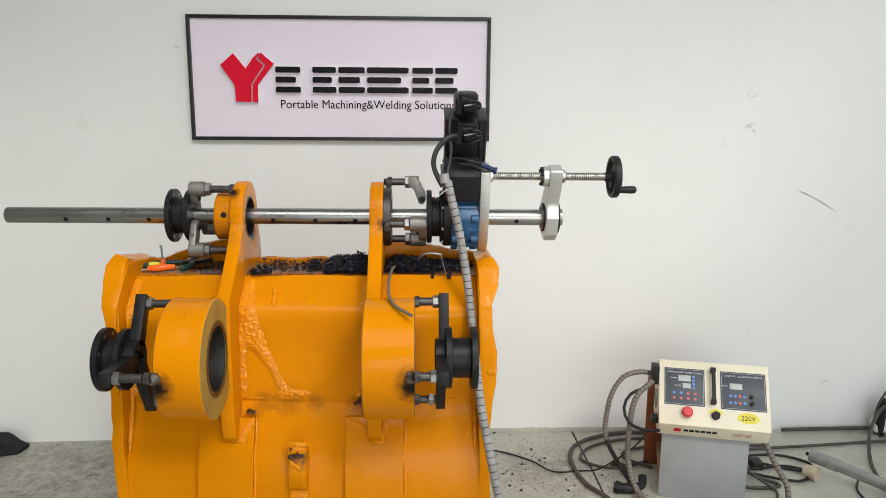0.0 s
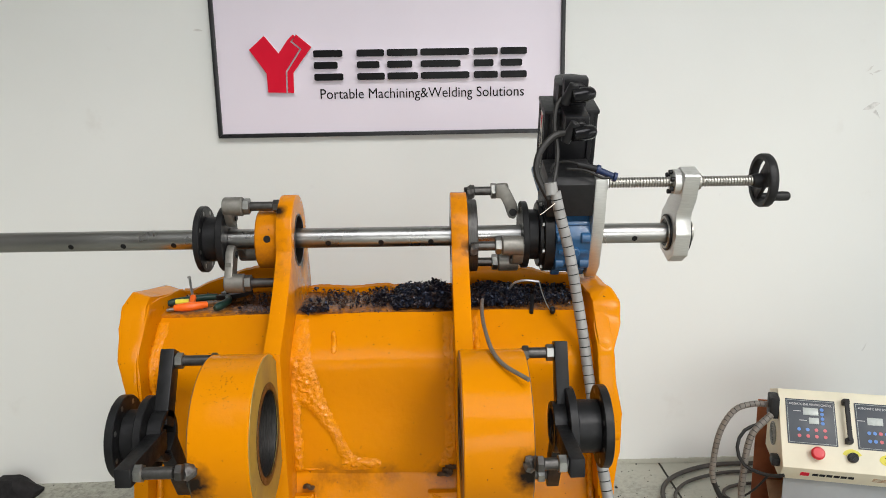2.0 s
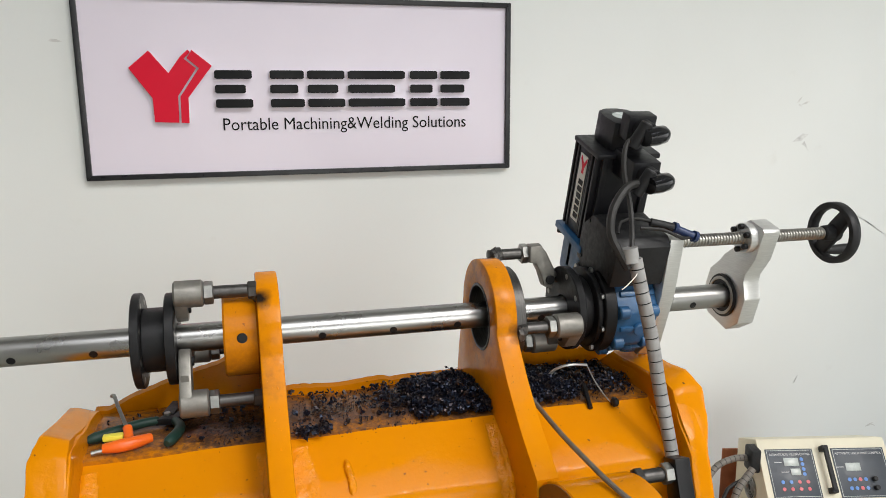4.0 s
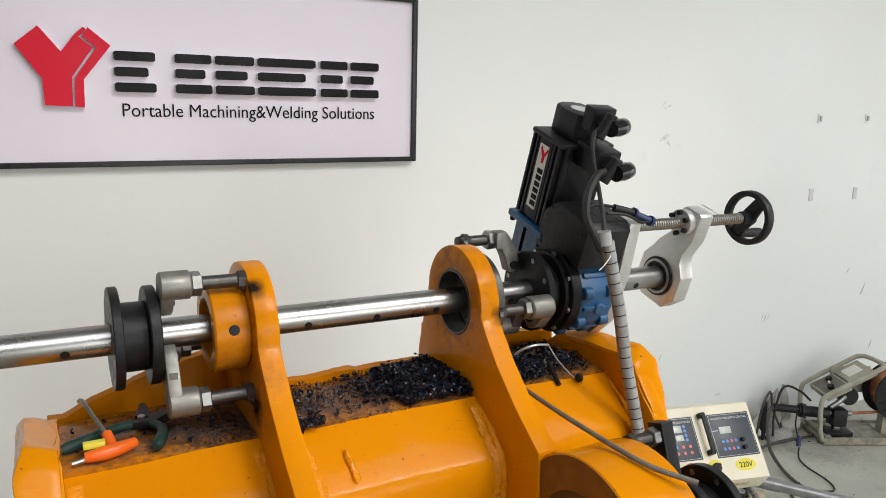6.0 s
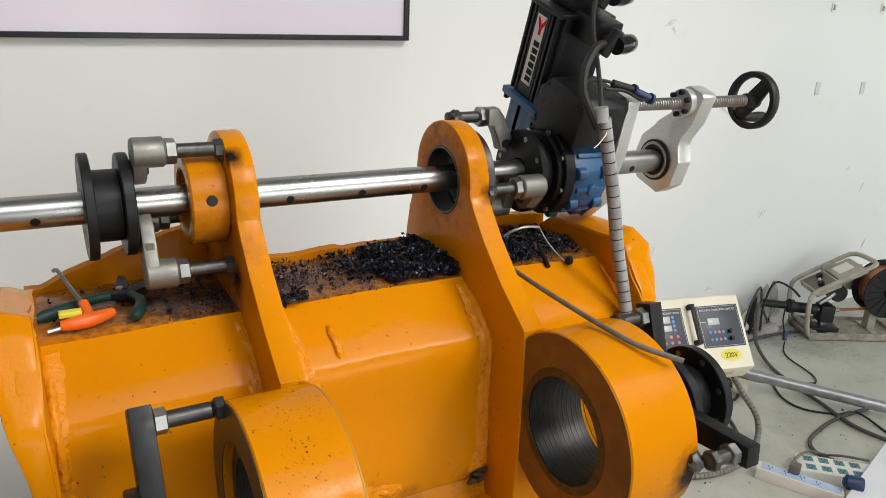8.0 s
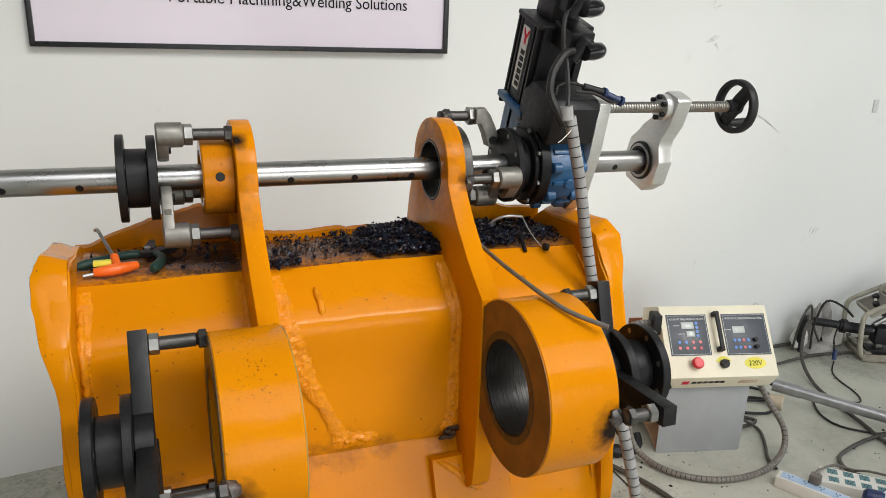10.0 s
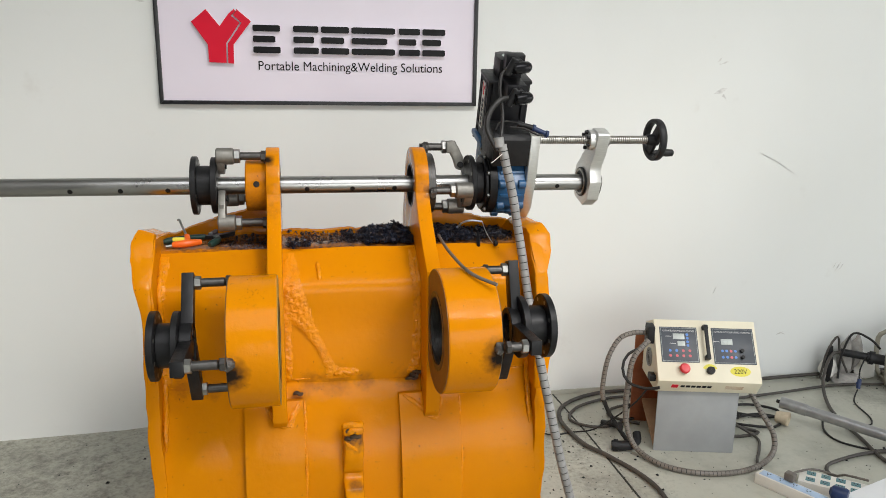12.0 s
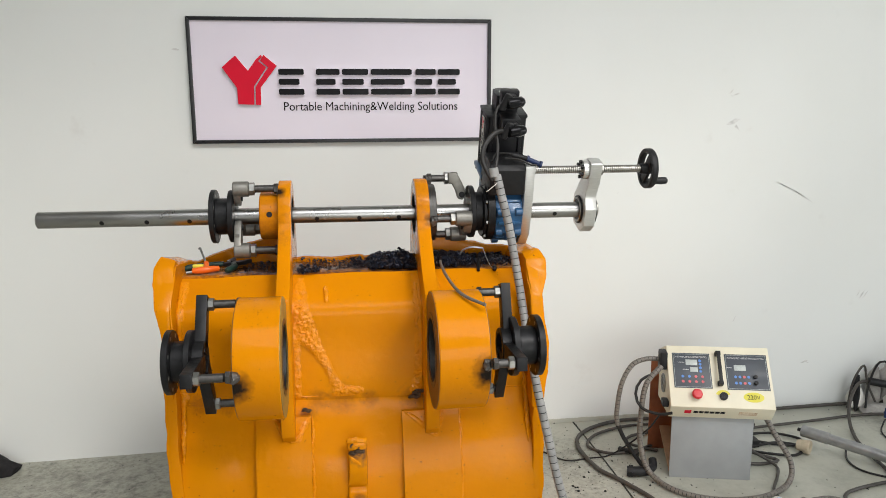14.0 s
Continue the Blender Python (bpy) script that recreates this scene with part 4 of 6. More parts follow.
up = thing("bearing_support", (0.75, AX_Y, AX_Z), "black flanged bearing with grey cast arms beside the gearbox", "bearing support", "supports on the boring bar")
SKEWED.add(up.name)
spool("r", up, (0.741, 0.756, 0.780, 0.790), AX_Y, AX_Z, 0.080, 0.060, 0.0246)
for stud, pivot in (((2.818, 1.299), (2.800, 1.226)), ((2.684, 1.190), (2.712, 1.160)), ((2.795, 1.126), (2.78, 1.16))):
    if stud[1] > 1.25:
        web = prism([(0.686, 1.317), (0.708, 1.319), (0.720, 1.304), (0.737, 1.270), (0.7395, 1.248), (0.731, 1.232), (0.717, 1.236), (0.708, 1.264), (0.698, 1.284), (0.686, 1.284)], 2.790, 2.818, 0.004, axis="Y")
        arm = part("swivel_arm", join(rod(0.690, 0.718, 0.0185, (0, *stud), "X", 24, 0.003), web), M_CAST, up, "grey cast steel swivel arm")
        part("pivot_bolt", rod(2.786, 2.792, 0.009, (0.727, 0, 1.250), "Y", 16), M_BLACK, arm)
    else:
        cast_arm(up, 0.690, 0.740, (0.675, 0.690), stud, pivot, (0.716, 0.7405))
    st = part("stud", stud_bm(0.610, 0.705, 0.0108, *stud), M_STUD, up)
    part("nut", hex_nut(0.675, 0.690, 0.0195, *stud), M_NUT, st)
    part("nut", hex_nut(0.622, 0.636, 0.015, *stud, 30), M_STUD, st, "darkened end nut")
    rng = random.Random(19)
    blob = lathe([(0, 0.004), (0.005, 0.015), (0.012, 0.018), (0.018, 0.012), (0.022, 0.003)], (0.614, stud[0] - 0.002, stud[1] - 0.004), "X", 14)
    for v in blob.verts:
        v.co += Vector([rng.uniform(-0.003, 0.003) for _ in range(3)])
    part("weld_blob", blob, M_WELDSTEEL, st, "lumpy weld")

# ---- the drive unit: it leans on the bar's axis ----
D0 = Matrix.Translation((-0.008, AX_Y, AX_Z)) @ Matrix.Rotation(radians(18), 4, "X")
D = D0 @ Matrix.Translation((0, -0.028, 0.014))      # motor, cover and feed sit off the axis
drive = thing("drive_unit", (0.86, AX_Y, AX_Z), "black servo motor on a blue gearbox clamped round the bar", "machine drive")
SKEWED.add(drive.name)
gh = part("adapter_flange", ring(0.798, 0.821, 0.088, 0.03, (0, 0, 0), seg=56, m=D0), M_BLACK, drive, "black round flange")
for k in range(8):
    a = 2 * math.pi * k / 8
    part("bolt", bolt_head((0.7925, 0.080 * math.cos(a), 0.080 * math.sin(a)), "X", D0), M_NUT, gh)
oct_pts = [(0.092 * math.cos(radians(22.5 + 45 * k)), 0.092 * math.sin(radians(22.5 + 45 * k))) for k in range(8)]
house = part("gear_housing", prism(oct_pts, 0.821, 0.902, 0.006, m=D0), M_BLUE, drive, "blue painted cast gear housing")
for k in range(8):
    a = radians(22.5 + 45 * k)
    p = (0, 0.087 * math.cos(a), 0.087 * math.sin(a))
    part("bolt_lug", rod(0.822, 0.842, 0.0125, p, "X", 16, 0.002, D0), M_BLUE, house)
    part("bolt_lug", rod(0.878, 0.900, 0.0125, p, "X", 16, 0.002, D0), M_BLUE, house)
    a2 = radians(45 * k)
    m = D0 @ Matrix.Rotation(a2, 4, "X")
    part("rib", box(0.828, 0.896, 0.082, 0.0905, -0.005, 0.005, 0.002, m), M_BLUE, house)
    if k in (4, 5):
        part("plug", rod(0.084, 0.094, 0.012, (0.865, 0, 0), "Y", 18, 0.002, m), M_BLUE, house)
part("upper_gearbox", box(0.812, 0.912, 0.060, 0.196, -0.02, 0.072, 0.008, D), M_BLUE, drive, "blue cast gearbox neck under the motor")
for x in (0.806, 0.812):
    part("rib", box(x, x + 0.006, 0.10 if x < 0.81 else 0.15, 0.115 if x < 0.81 else 0.165, 0.0, 0.07, 0.002, D), M_BLUE, drive)
mf = part("motor_flange", box(0.794, 0.932, 0.082, 0.206, 0.070, 0.085, 0.004, D), M_BLUE, drive)
for x in (0.803, 0.923):
    for v_ in (0.092, 0.196):
        part("bolt", rod(0.060, 0.070, 0.006, (x, v_, 0), "Z", 10, 0.001, D), M_BLACK, mf)
COVER = [(-0.044, 0.070), (-0.046, 0.150), (-0.03, 0.164), (0.062, 0.166), (0.092, 0.135), (0.098, 0.060), (0.06, 0.05), (0.0, 0.078)]
cover = part("gear_cover", prism(COVER, 0.797, 0.902, 0.004, m=D), M_BLACKPL, drive, "black folded gear cover")
for v_, u_ in ((-0.03, 0.14), (0.07, 0.15), (0.08, 0.07), (-0.03, 0.09)):
    part("screw", rod(0.7955, 0.798, 0.004, (0, v_, u_), "X", 10, 0.0005, D), M_BLACK, cover)
PLATE = [(-0.040, 0.160), (0.035, 0.162), (0.08, 0.12), (0.108, 0.02), (0.088, -0.085), (0.04, -0.112), (-0.02, -0.108), (-0.048, -0.06), (-0.052, 0.05)]
part("support_plate", prism(PLATE, 0.902, 0.930, 0.003, m=D), M_ALU, drive, "milled aluminium plate")
motor = part("motor_body", box(0.812, 0.918, 0.098, 0.196, 0.085, 0.270, 0.006, D), M_MOTOR, drive, "black finned servo motor body")
for k in range(7):
    v_ = 0.100 + 0.0145 * k
    if k in (0, 1, 5, 6):
        part("fin", box(0.803, 0.813, v_, v_ + 0.007, 0.088, 0.266, 0.0015, D), M_MOTOR, motor)
    part("fin", box(0.917, 0.926, v_, v_ + 0.007, 0.088, 0.266, 0.0015, D), M_MOTOR, motor)
part("fin_panel", box(0.805, 0.813, 0.126, 0.172, 0.088, 0.266, 0.001, D), M_MOTOR, motor)
for k in range(5):
    x = 0.814 + 0.0225 * k
    if k in (0, 4):
        part("fin", box(x, x + 0.011, 0.090, 0.099, 0.088, 0.266, 0.0015, D), M_MOTOR, motor)
part("top_flange", box(0.801, 0.928, 0.090, 0.198, 0.262, 0.273, 0.004, D), M_MOTOR, motor)
lbl = part("label", box(0.8035, 0.8052, 0.134, 0.164, 0.112, 0.250, 0.0006, D), M_WHITEPL, motor, "white sticker with a red emblem and dark bars")
part("emblem", prism([(0.138, 0.246), (0.148, 0.232), (0.160, 0.246), (0.162, 0.240), (0.153, 0.224), (0.153, 0.212), (0.145, 0.212), (0.145, 0.224), (0.136, 0.240)], 0.8028, 0.8034, m=D), M_SIGNRED, lbl)
for k in range(6):
    u_ = 0.194 - 0.0142 * k
    part("print_bar", box(0.8028, 0.8034, 0.1400, 0.1575, u_ - 0.0052, u_ + 0.0052, 0, D), M_INK, lbl)
cap = part("encoder_cap", prism([(0.832, 0.108), (0.846, 0.100), (0.884, 0.100), (0.898, 0.108), (0.902, 0.150), (0.896, 0.182), (0.876, 0.192), (0.852, 0.192), (0.834, 0.182), (0.828, 0.150)], 0.273, 0.328, 0.004, axis="Z", m=D), M_MOTOR, drive, "ribbed black encoder cap")
part("sticker", rod(0.328, 0.3286, 0.019, (0.865, 0.146, 0), "Z", 24, 0.0002, D), M_LCD, cap, "round grey sticker")
for u_, vv in ((0.3286, 0.071), (0.258, 0.026)):
    sk = part("socket", box(0.838, 0.892, vv, 0.102, u_ - 0.024, u_ + 0.024, 0.004, D), M_MOTOR, drive)
    part("plug_ring", rod(vv - 0.024, vv + 0.002, 0.019, (0.866, 0, u_), "Y", 24, 0.002, D), M_BLACK, sk)
    part("elbow_plug", lathe([(-0.03, 0.004), (-0.028, 0.011), (-0.02, 0.016), (0.0, 0.0175), (0.012, 0.016), (0.026, 0.015)], (0, 0, 0), "X", 24, D @ Matrix.Translation((0.872, vv - 0.036, u_)) @ Matrix.Rotation(radians(200), 4, "Z")), M_GLOSSBLK, sk, "shiny black elbow plug")
    part("strain_relief", rod(-0.02, 0.03, 0.011, (0, 0, 0), "Z", 18, 0.002, D @ Matrix.Translation((0.842, vv - 0.032, u_ - 0.004)) @ Matrix.Rotation(radians(25), 4, "Y")), M_BLACKPL, sk)

# ---- feed screw, bracket and handwheel ----
feed = thing("feed_screw_unit", (1.12, AX_Y, AX_Z), "steel feed screw with aluminium bracket and black handwheel", "feed unit")
SKEWED.add(feed.name)
prof, x, n = [(0.930, 0.006)], 0.931, 0
while x < 1.288:
    prof.append((x, 0.0122 if n % 4 in (0, 1) else 0.0098))
    x += 0.0016
    n += 1
prof.append((1.289, 0.006))
SC = (0, 0.0055, 0.130)
part("feed_screw", lathe(prof, SC, "X", 20, D), M_SCREW, feed, "threaded bright steel screw")
part("screw_collar", rod(0.930, 0.940, 0.018, SC, "X", 24, 0.001, D), M_ALU, feed)
BRK = [(-0.030, 0.158), (-0.022, 0.163), (0.016, 0.163), (0.024, 0.156), (0.026, 0.105), (0.044, 0.072), (0.046, 0.058), (0.060, 0.030), (0.062, -0.028), (0.032, -0.062), (-0.034, -0.062), (-0.062, -0.030), (-0.062, 0.026), (-0.040, 0.052), (-0.032, 0.066), (-0.032, 0.10)]
BRK = [(v + 0.028 * max(0.0, min(1.0, (0.11 - u) / 0.07)), u - 0.014 * max(0.0, min(1.0, (0.11 - u) / 0.07))) for v, u in BRK]
br = part("bracket", prism(BRK, 1.102, 1.138, 0.003, m=D), M_ALU, feed, "milled aluminium dog-leg bracket")
nf = part("nut_flange", rod(1.086, 1.102, 0.029, SC, "X", 32, 0.001, D), M_ALU, br)
part("nut_barrel", rod(1.138, 1.150, 0.019, SC, "X", 24, 0.001, D), M_SCREW, br)
for k in range(6):
    a = radians(60 * k + 20)
    part("bolt", rod(1.078, 1.087, 0.0055, (0, SC[1] + 0.0225 * math.cos(a), SC[2] + 0.0225 * math.sin(a)), "X", 12, 0.001, D), M_BLACK, nf)
part("bearing_ring", ring(1.0965, 1.102, 0.044, 0.024, (0, 0, 0), m=D0), M_BLACK, br, "black bearing ring")
part("bearing_seal", ring(1.0945, 1.098, 0.039, 0.033, (0, 0, 0), m=D0, c=0.0008), M_SCREW, br)
part("end_washer", rod(1.138, 1.146, 0.050, (0, 0, 0), "X", 32, 0.001, D0), M_BLACK, br)
part("end_nut", rod(1.146, 1.158, 0.026, (0, 0, 0), "X", 28, 0.001, D0), M_SCREW, br)
W = D @ Matrix.Translation((1.294, SC[1], SC[2])) @ Matrix.Rotation(radians(20), 4, "X")
rim = [(max(-0.0095, min(0.0095, 0.0135 * math.cos(2 * math.pi * i / 12))), 0.0545 + max(-0.0065, min(0.0065, 0.0095 * math.sin(2 * math.pi * i / 12)))) for i in range(13)]
rim[-1] = rim[0]
wheel = part("handwheel_rim", lathe(rim, (0, 0, 0), "X", 56, W), M_BLACKPL, feed, "black plastic handwheel rim")
part("spoke", prism([(-0.013, -0.052), (0.013, -0.052), (0.017, -0.012), (0.017, 0.012), (0.013, 0.052), (-0.013, 0.052), (-0.017, 0.012), (-0.017, -0.012)], -0.006, 0.004, 0.002, m=W), M_BLACKPL, wheel)
part("hub", lathe([(-0.026, 0.013), (-0.024, 0.015), (0.0, 0.017), (0.008, 0.017), (0.010, 0.014)], (0, 0, 0), "X", 28, W), M_BLACKPL, wheel)
hy, hz = 0.010, -0.046
part("grip", lathe([(0.004, 0.006), (0.012, 0.0075), (0.03, 0.010), (0.055, 0.0115), (0.070, 0.0105), (0.074, 0.006)], (0, hy, hz), "X", 20, D @ Matrix.Translation((1.294, SC[1], SC[2]))), M_BLACKPL, wheel)

# ---- the sign on the wall ----
SX0, SX1, SZ0, SZ1 = -0.259, 1.027, 1.374, 1.896
sign = thing("company_sign", (0.386, WALL_Y, SZ0), "white framed wall sign with raised red emblem and black shapes", "sign")
part("board", box(SX0 + 0.01, SX1 - 0.01, WALL_Y - 0.014, WALL_Y - 0.002, SZ0 + 0.01, SZ1 - 0.01), M_SIGN, sign)
FY0, FY1, FW = WALL_Y - 0.026, WALL_Y - 0.001, 0.015
for pts in ([(SX0, SZ0), (SX1, SZ0), (SX1 - FW, SZ0 + FW), (SX0 + FW, SZ0 + FW)], [(SX0, SZ1), (SX1, SZ1), (SX1 - FW, SZ1 - FW), (SX0 + FW, SZ1 - FW)],
            [(SX0, SZ0), (SX0, SZ1), (SX0 + FW, SZ1 - FW), (SX0 + FW, SZ0 + FW)], [(SX1, SZ0), (SX1, SZ1), (SX1 - FW, SZ1 - FW), (SX1 - FW, SZ0 + FW)]):
    part("frame", prism(pts, FY0, FY1, 0.0015, axis="Y"), M_FRAME, sign, "black frame bar")


def raised(pts, mat, label=""):
    """A shape of acrylic with a pale body and a coloured front."""
    body = part("raised_shape", prism(pts, WALL_Y - 0.030, WALL_Y - 0.014, 0, axis="Y"), M_ACRYL, sign, label, 0)
    part("front", prism(pts, WALL_Y - 0.0325, WALL_Y - 0.030, 0, axis="Y"), mat, body, "", 0)


raised([(-0.122, 1.690), (-0.066, 1.738), (-0.062, 1.734), (-0.016, 1.676), (0.018, 1.722), (0.040, 1.742), (0.046, 1.735), (0.028, 1.716), (0.060, 1.690), (0.006, 1.612), (0.004, 1.536), (-0.062, 1.538), (-0.064, 1.606)], M_SIGNRED, "red forked emblem")
raised([(0.050, 1.742), (0.104, 1.697), (0.034, 1.607), (0.032, 1.534), (0.010, 1.5355), (0.012, 1.610), (0.068, 1.690), (0.036, 1.718), (0.048, 1.736)], M_SIGNRED)


def bar_stack(x0, x1, z0, z1, h):
    """Three raised bars, standing in for one letter of the maker's name."""
    for k, (a, b) in enumerate(((0.0, 1.0), (0.0, 0.82), (0.0, 1.0))):
        zc = z0 + h / 2 + (z1 - z0 - h) * k / 2
        pts = [(x0 + (x1 - x0) * u, zc + v * h / 2) for u, v in ((a, -0.7), (a + 0.05, -1), (b - 0.05, -1), (b, -0.7), (b, 0.7), (b - 0.05, 1), (a + 0.05, 1), (a, 0.7))]
        raised(pts, M_INK)


for x0, x1 in ((0.109, 0.215), (0.266, 0.366), (0.376, 0.488), (0.498, 0.676), (0.692, 0.780), (0.790, 0.886)):
    bar_stack(x0, x1, 1.577, 1.685, 0.025)
letters("Portable Machining&Welding Solutions", 0.052, (0.126, WALL_Y - 0.0155, 1.511), UPRIGHT, M_INK, sign, width=0.752)

# ---- the control box on its stand ----
B = pose(1.85, 3.215, FZ, 0, 0, -14)
stand = thing("box_stand", (1.85, 3.215, FZ), "grey sheet-steel stand with bare red-brown inside on the floor", "stand")
part("front_panel", box(-0.176, 0.146, -0.014, -0.010, 0.0, 0.274, 0.001, B), M_GREYPAINT, stand)
part("back_panel", box(-0.220, 0.146, 0.258, 0.265, 0.0, 0.420, 0.001, B), M_BROWN, stand)
part("inner_panel", box(-0.174, 0.144, -0.009, -0.004, 0.004, 0.274, 0, B), M_BROWN, stand)
part("shelf", prism([(-0.004, 0.004), (0.258, 0.10), (0.258, 0.11), (-0.004, 0.014)], -0.172, 0.142, 0, m=B), M_TAN, stand)
part("right_panel", box(0.146, 0.150, -0.012, 0.258, 0.0, 0.274, 0.001, B), M_GREYPAINT, stand)
part("top_rail", box(-0.176, 0.146, 0.02, 0.258, 0.262, 0.2755, 0.001, B), M_TAN, stand)

cbox = thing("control_box", (1.85, 3.215, FZ + 0.276), "cream sheet-steel control box with two dark keypads and red stop", "control box")
A0, A1 = -0.196, 0.210
FB, FT = (-0.081, 0.338), (0.075, 0.536)       # foot and head of the sloping face
part("case", prism([FB, FT, (0.081, 0.540), (0.20, 0.49), (0.20, 0.276), (-0.036, 0.276)], A0, A1, 0.003, m=B), M_CREAM, cbox)
slope = math.atan2(FT[1] - FB[1], FT[0] - FB[0])
FACE = B @ Matrix.Translation((A0, FB[0], FB[1])) @ Matrix.Rotation(slope, 4, "X")   # x across, y up the face, z out of it
FH = math.dist(FB, FT)


def on_face(a0, a1, b0, b1, h, w=0.0, z0=0.0):
    return box(a0, a1, b0, b1, z0, z0 + h, w, FACE)


def pad(a0, a1, b0, b1, words, screens, keys, knobs):
    p = part("keypad", on_face(a0, a1, b0, b1, 0.002, 0.0006), M_PANEL, cbox, "dark grey membrane keypad")
    for q in ((a0 + 0.004, a1 - 0.004, b0 + 0.004, b0 + 0.0052), (a0 + 0.004, a1 - 0.004, b1 - 0.0052, b1 - 0.004), (a0 + 0.004, a0 + 0.0052, b0 + 0.0055, b1 - 0.0055), (a1 - 0.0052, a1 - 0.004, b0 + 0.0055, b1 - 0.0055)):
        part("border_line", on_face(*q, 0.0003, 0, 0.002), M_LCD, p)
    letters(words, 0.010, FACE @ Vector((a0 + 0.010, b1 - 0.020, 0.0021)), FACE.to_3x3().to_4x4(), M_WHITEINK, p, depth=0.0002, width=a1 - a0 - 0.02)
    for u0, u1, v0, v1 in screens:
        part("display", on_face(a0 + u0, a0 + u1, b0 + v0, b0 + v1, 0.0015, 0.0004, 0.002), M_LCD, p)
        part("print_bar", on_face(a0 + u0 - 0.03 if u0 > 0.03 else a0 + 0.004, a0 + u0 - 0.006, b0 + (v0 + v1) / 2 - 0.001, b0 + (v0 + v1) / 2 + 0.001, 0.0003, 0, 0.002), M_WHITEINK, p)
    for u, v, red in keys:
        part("key", rod(0.002, 0.0035, 0.0058, (a0 + u, b0 + v, 0), "Z", 14, 0.0006, FACE), M_PINKBTN if red else M_BLUEBTN, p)
    for u, v in knobs:
        part("knob", rod(0.002, 0.016, 0.0075, (a0 + u, b0 + v, 0), "Z", 16, 0.001, FACE), M_BLACKPL, p)
    return p


pad(0.020, 0.170, 0.078, 0.226, "AUTOMATIC BORE WELDING CONTROL", [(0.052, 0.098, 0.096, 0.120), (0.068, 0.098, 0.068, 0.088)],
    [(0.109, 0.116, 0), (0.109, 0.101, 0), (0.109, 0.086, 0), (0.109, 0.071, 0)] + [(0.036 + 0.026 * i, 0.048, i > 1) for i in range(4)] + [(0.036 + 0.026 * i, 0.027, 1) for i in range(4)], [])
pad(0.228, 0.394, 0.076, 0.226, "AUTOMATIC LINE BORING CONTROL", [(0.034, 0.080, 0.080, 0.104)],
    [(0.036 + 0.017 * i, 0.054, i == 2) for i in range(4)] + [(0.036 + 0.017 * i, 0.028, i == 2) for i in range(4)], [(0.112, 0.054), (0.112, 0.028)])
hd = part("handle", box(0.193, 0.207, 0.094, 0.224, 0.022, 0.032, 0.003, FACE), M_BLACKPL, cbox, "black plastic carrying handle")
for b0, b1 in ((0.088, 0.106), (0.214, 0.232)):
    part("handle_foot", box(0.190, 0.210, b0, b1, 0.0, 0.028, 0.004, FACE), M_BLACKPL, hd)
stop = part("stop_button", lathe([(0.012, 0.018), (0.016, 0.0205), (0.024, 0.0205), (0.030, 0.016), (0.031, 0.004)], (0.103, 0.048, 0), "Z", 32, FACE), M_RED, cbox, "red mushroom stop button")
part("collar", rod(0.0, 0.012, 0.014, (0.103, 0.048, 0), "Z", 24, 0.001, FACE), M_LCD, stop)
kn = part("selector_knob", rod(0.0, 0.016, 0.0155, (0.208, 0.046, 0), "Z", 24, 0.002, FACE), M_BLACKPL, cbox)
part("pointer", box(0.205, 0.211, 0.030, 0.060, 0.014, 0.022, 0.002, FACE @ Matrix.Translation((0.208, 0.046, 0)) @ Matrix.Rotation(radians(-50), 4, "Z") @ Matrix.Translation((-0.208, -0.046, 0))), M_BLACKPL, kn)


def ellipse(cx, cy, rx, ry, z0, z1, a0=0, a1=360, inner=0.0):
    bm = bmesh.new()
    n = 32
    pts = [(cx + rx * math.cos(radians(a0 + (a1 - a0) * i / n)), cy + ry * math.sin(radians(a0 + (a1 - a0) * i / n))) for i in range(n + (1 if inner else 0))]
    if inner:
        pts += [(cx + rx * inner * math.cos(radians(a1 - (a1 - a0) * i / n)), cy + ry * inner * math.sin(radians(a1 - (a1 - a0) * i / n))) for i in range(n + 1)]
    return prism(pts, z0, z1, 0, axis="Z", m=FACE)


part("arc_label", ellipse(0.208, 0.044, 0.031, 0.030, 0.0002, 0.0012, 25, 155, 0.6), M_YLABEL, cbox, "yellow arched label", 0)
vl = part("voltage_label", ellipse(0.326, 0.047, 0.040, 0.0205, 0.0002, 0.0014), M_YLABEL, cbox, "yellow oval label reading 220V", 0)
letters("220V", 0.026, FACE @ Vector((0.301, 0.038, 0.0017)), FACE.to_3x3().to_4x4(), M_INK, vl, depth=0.0003, width=0.050)
# maker's mark on the lower lip, as plain bars
LIP = B @ Matrix.Translation((A0, -0.036, 0.276)) @ Matrix.Rotation(math.atan2(0.062, -0.045), 4, "X")
part("emblem", box(0.058, 0.084, 0.030, 0.052, 0.0, 0.001, 0.0, LIP), M_SIGNRED, cbox, "small red emblem", 0)
for k in range(6):
    part("print_bar", box(0.094 + 0.021 * k, 0.111 + 0.021 * k, 0.034, 0.048, 0.0, 0.001, 0, LIP), M_INK, cbox, "", 0)
for k in range(3):
    part("vent_slot", box(0.27, 0.34, 0.030 + 0.008 * k, 0.033 + 0.008 * k, 0.0, 0.0008, 0, LIP), M_TAN, cbox, "", 0)
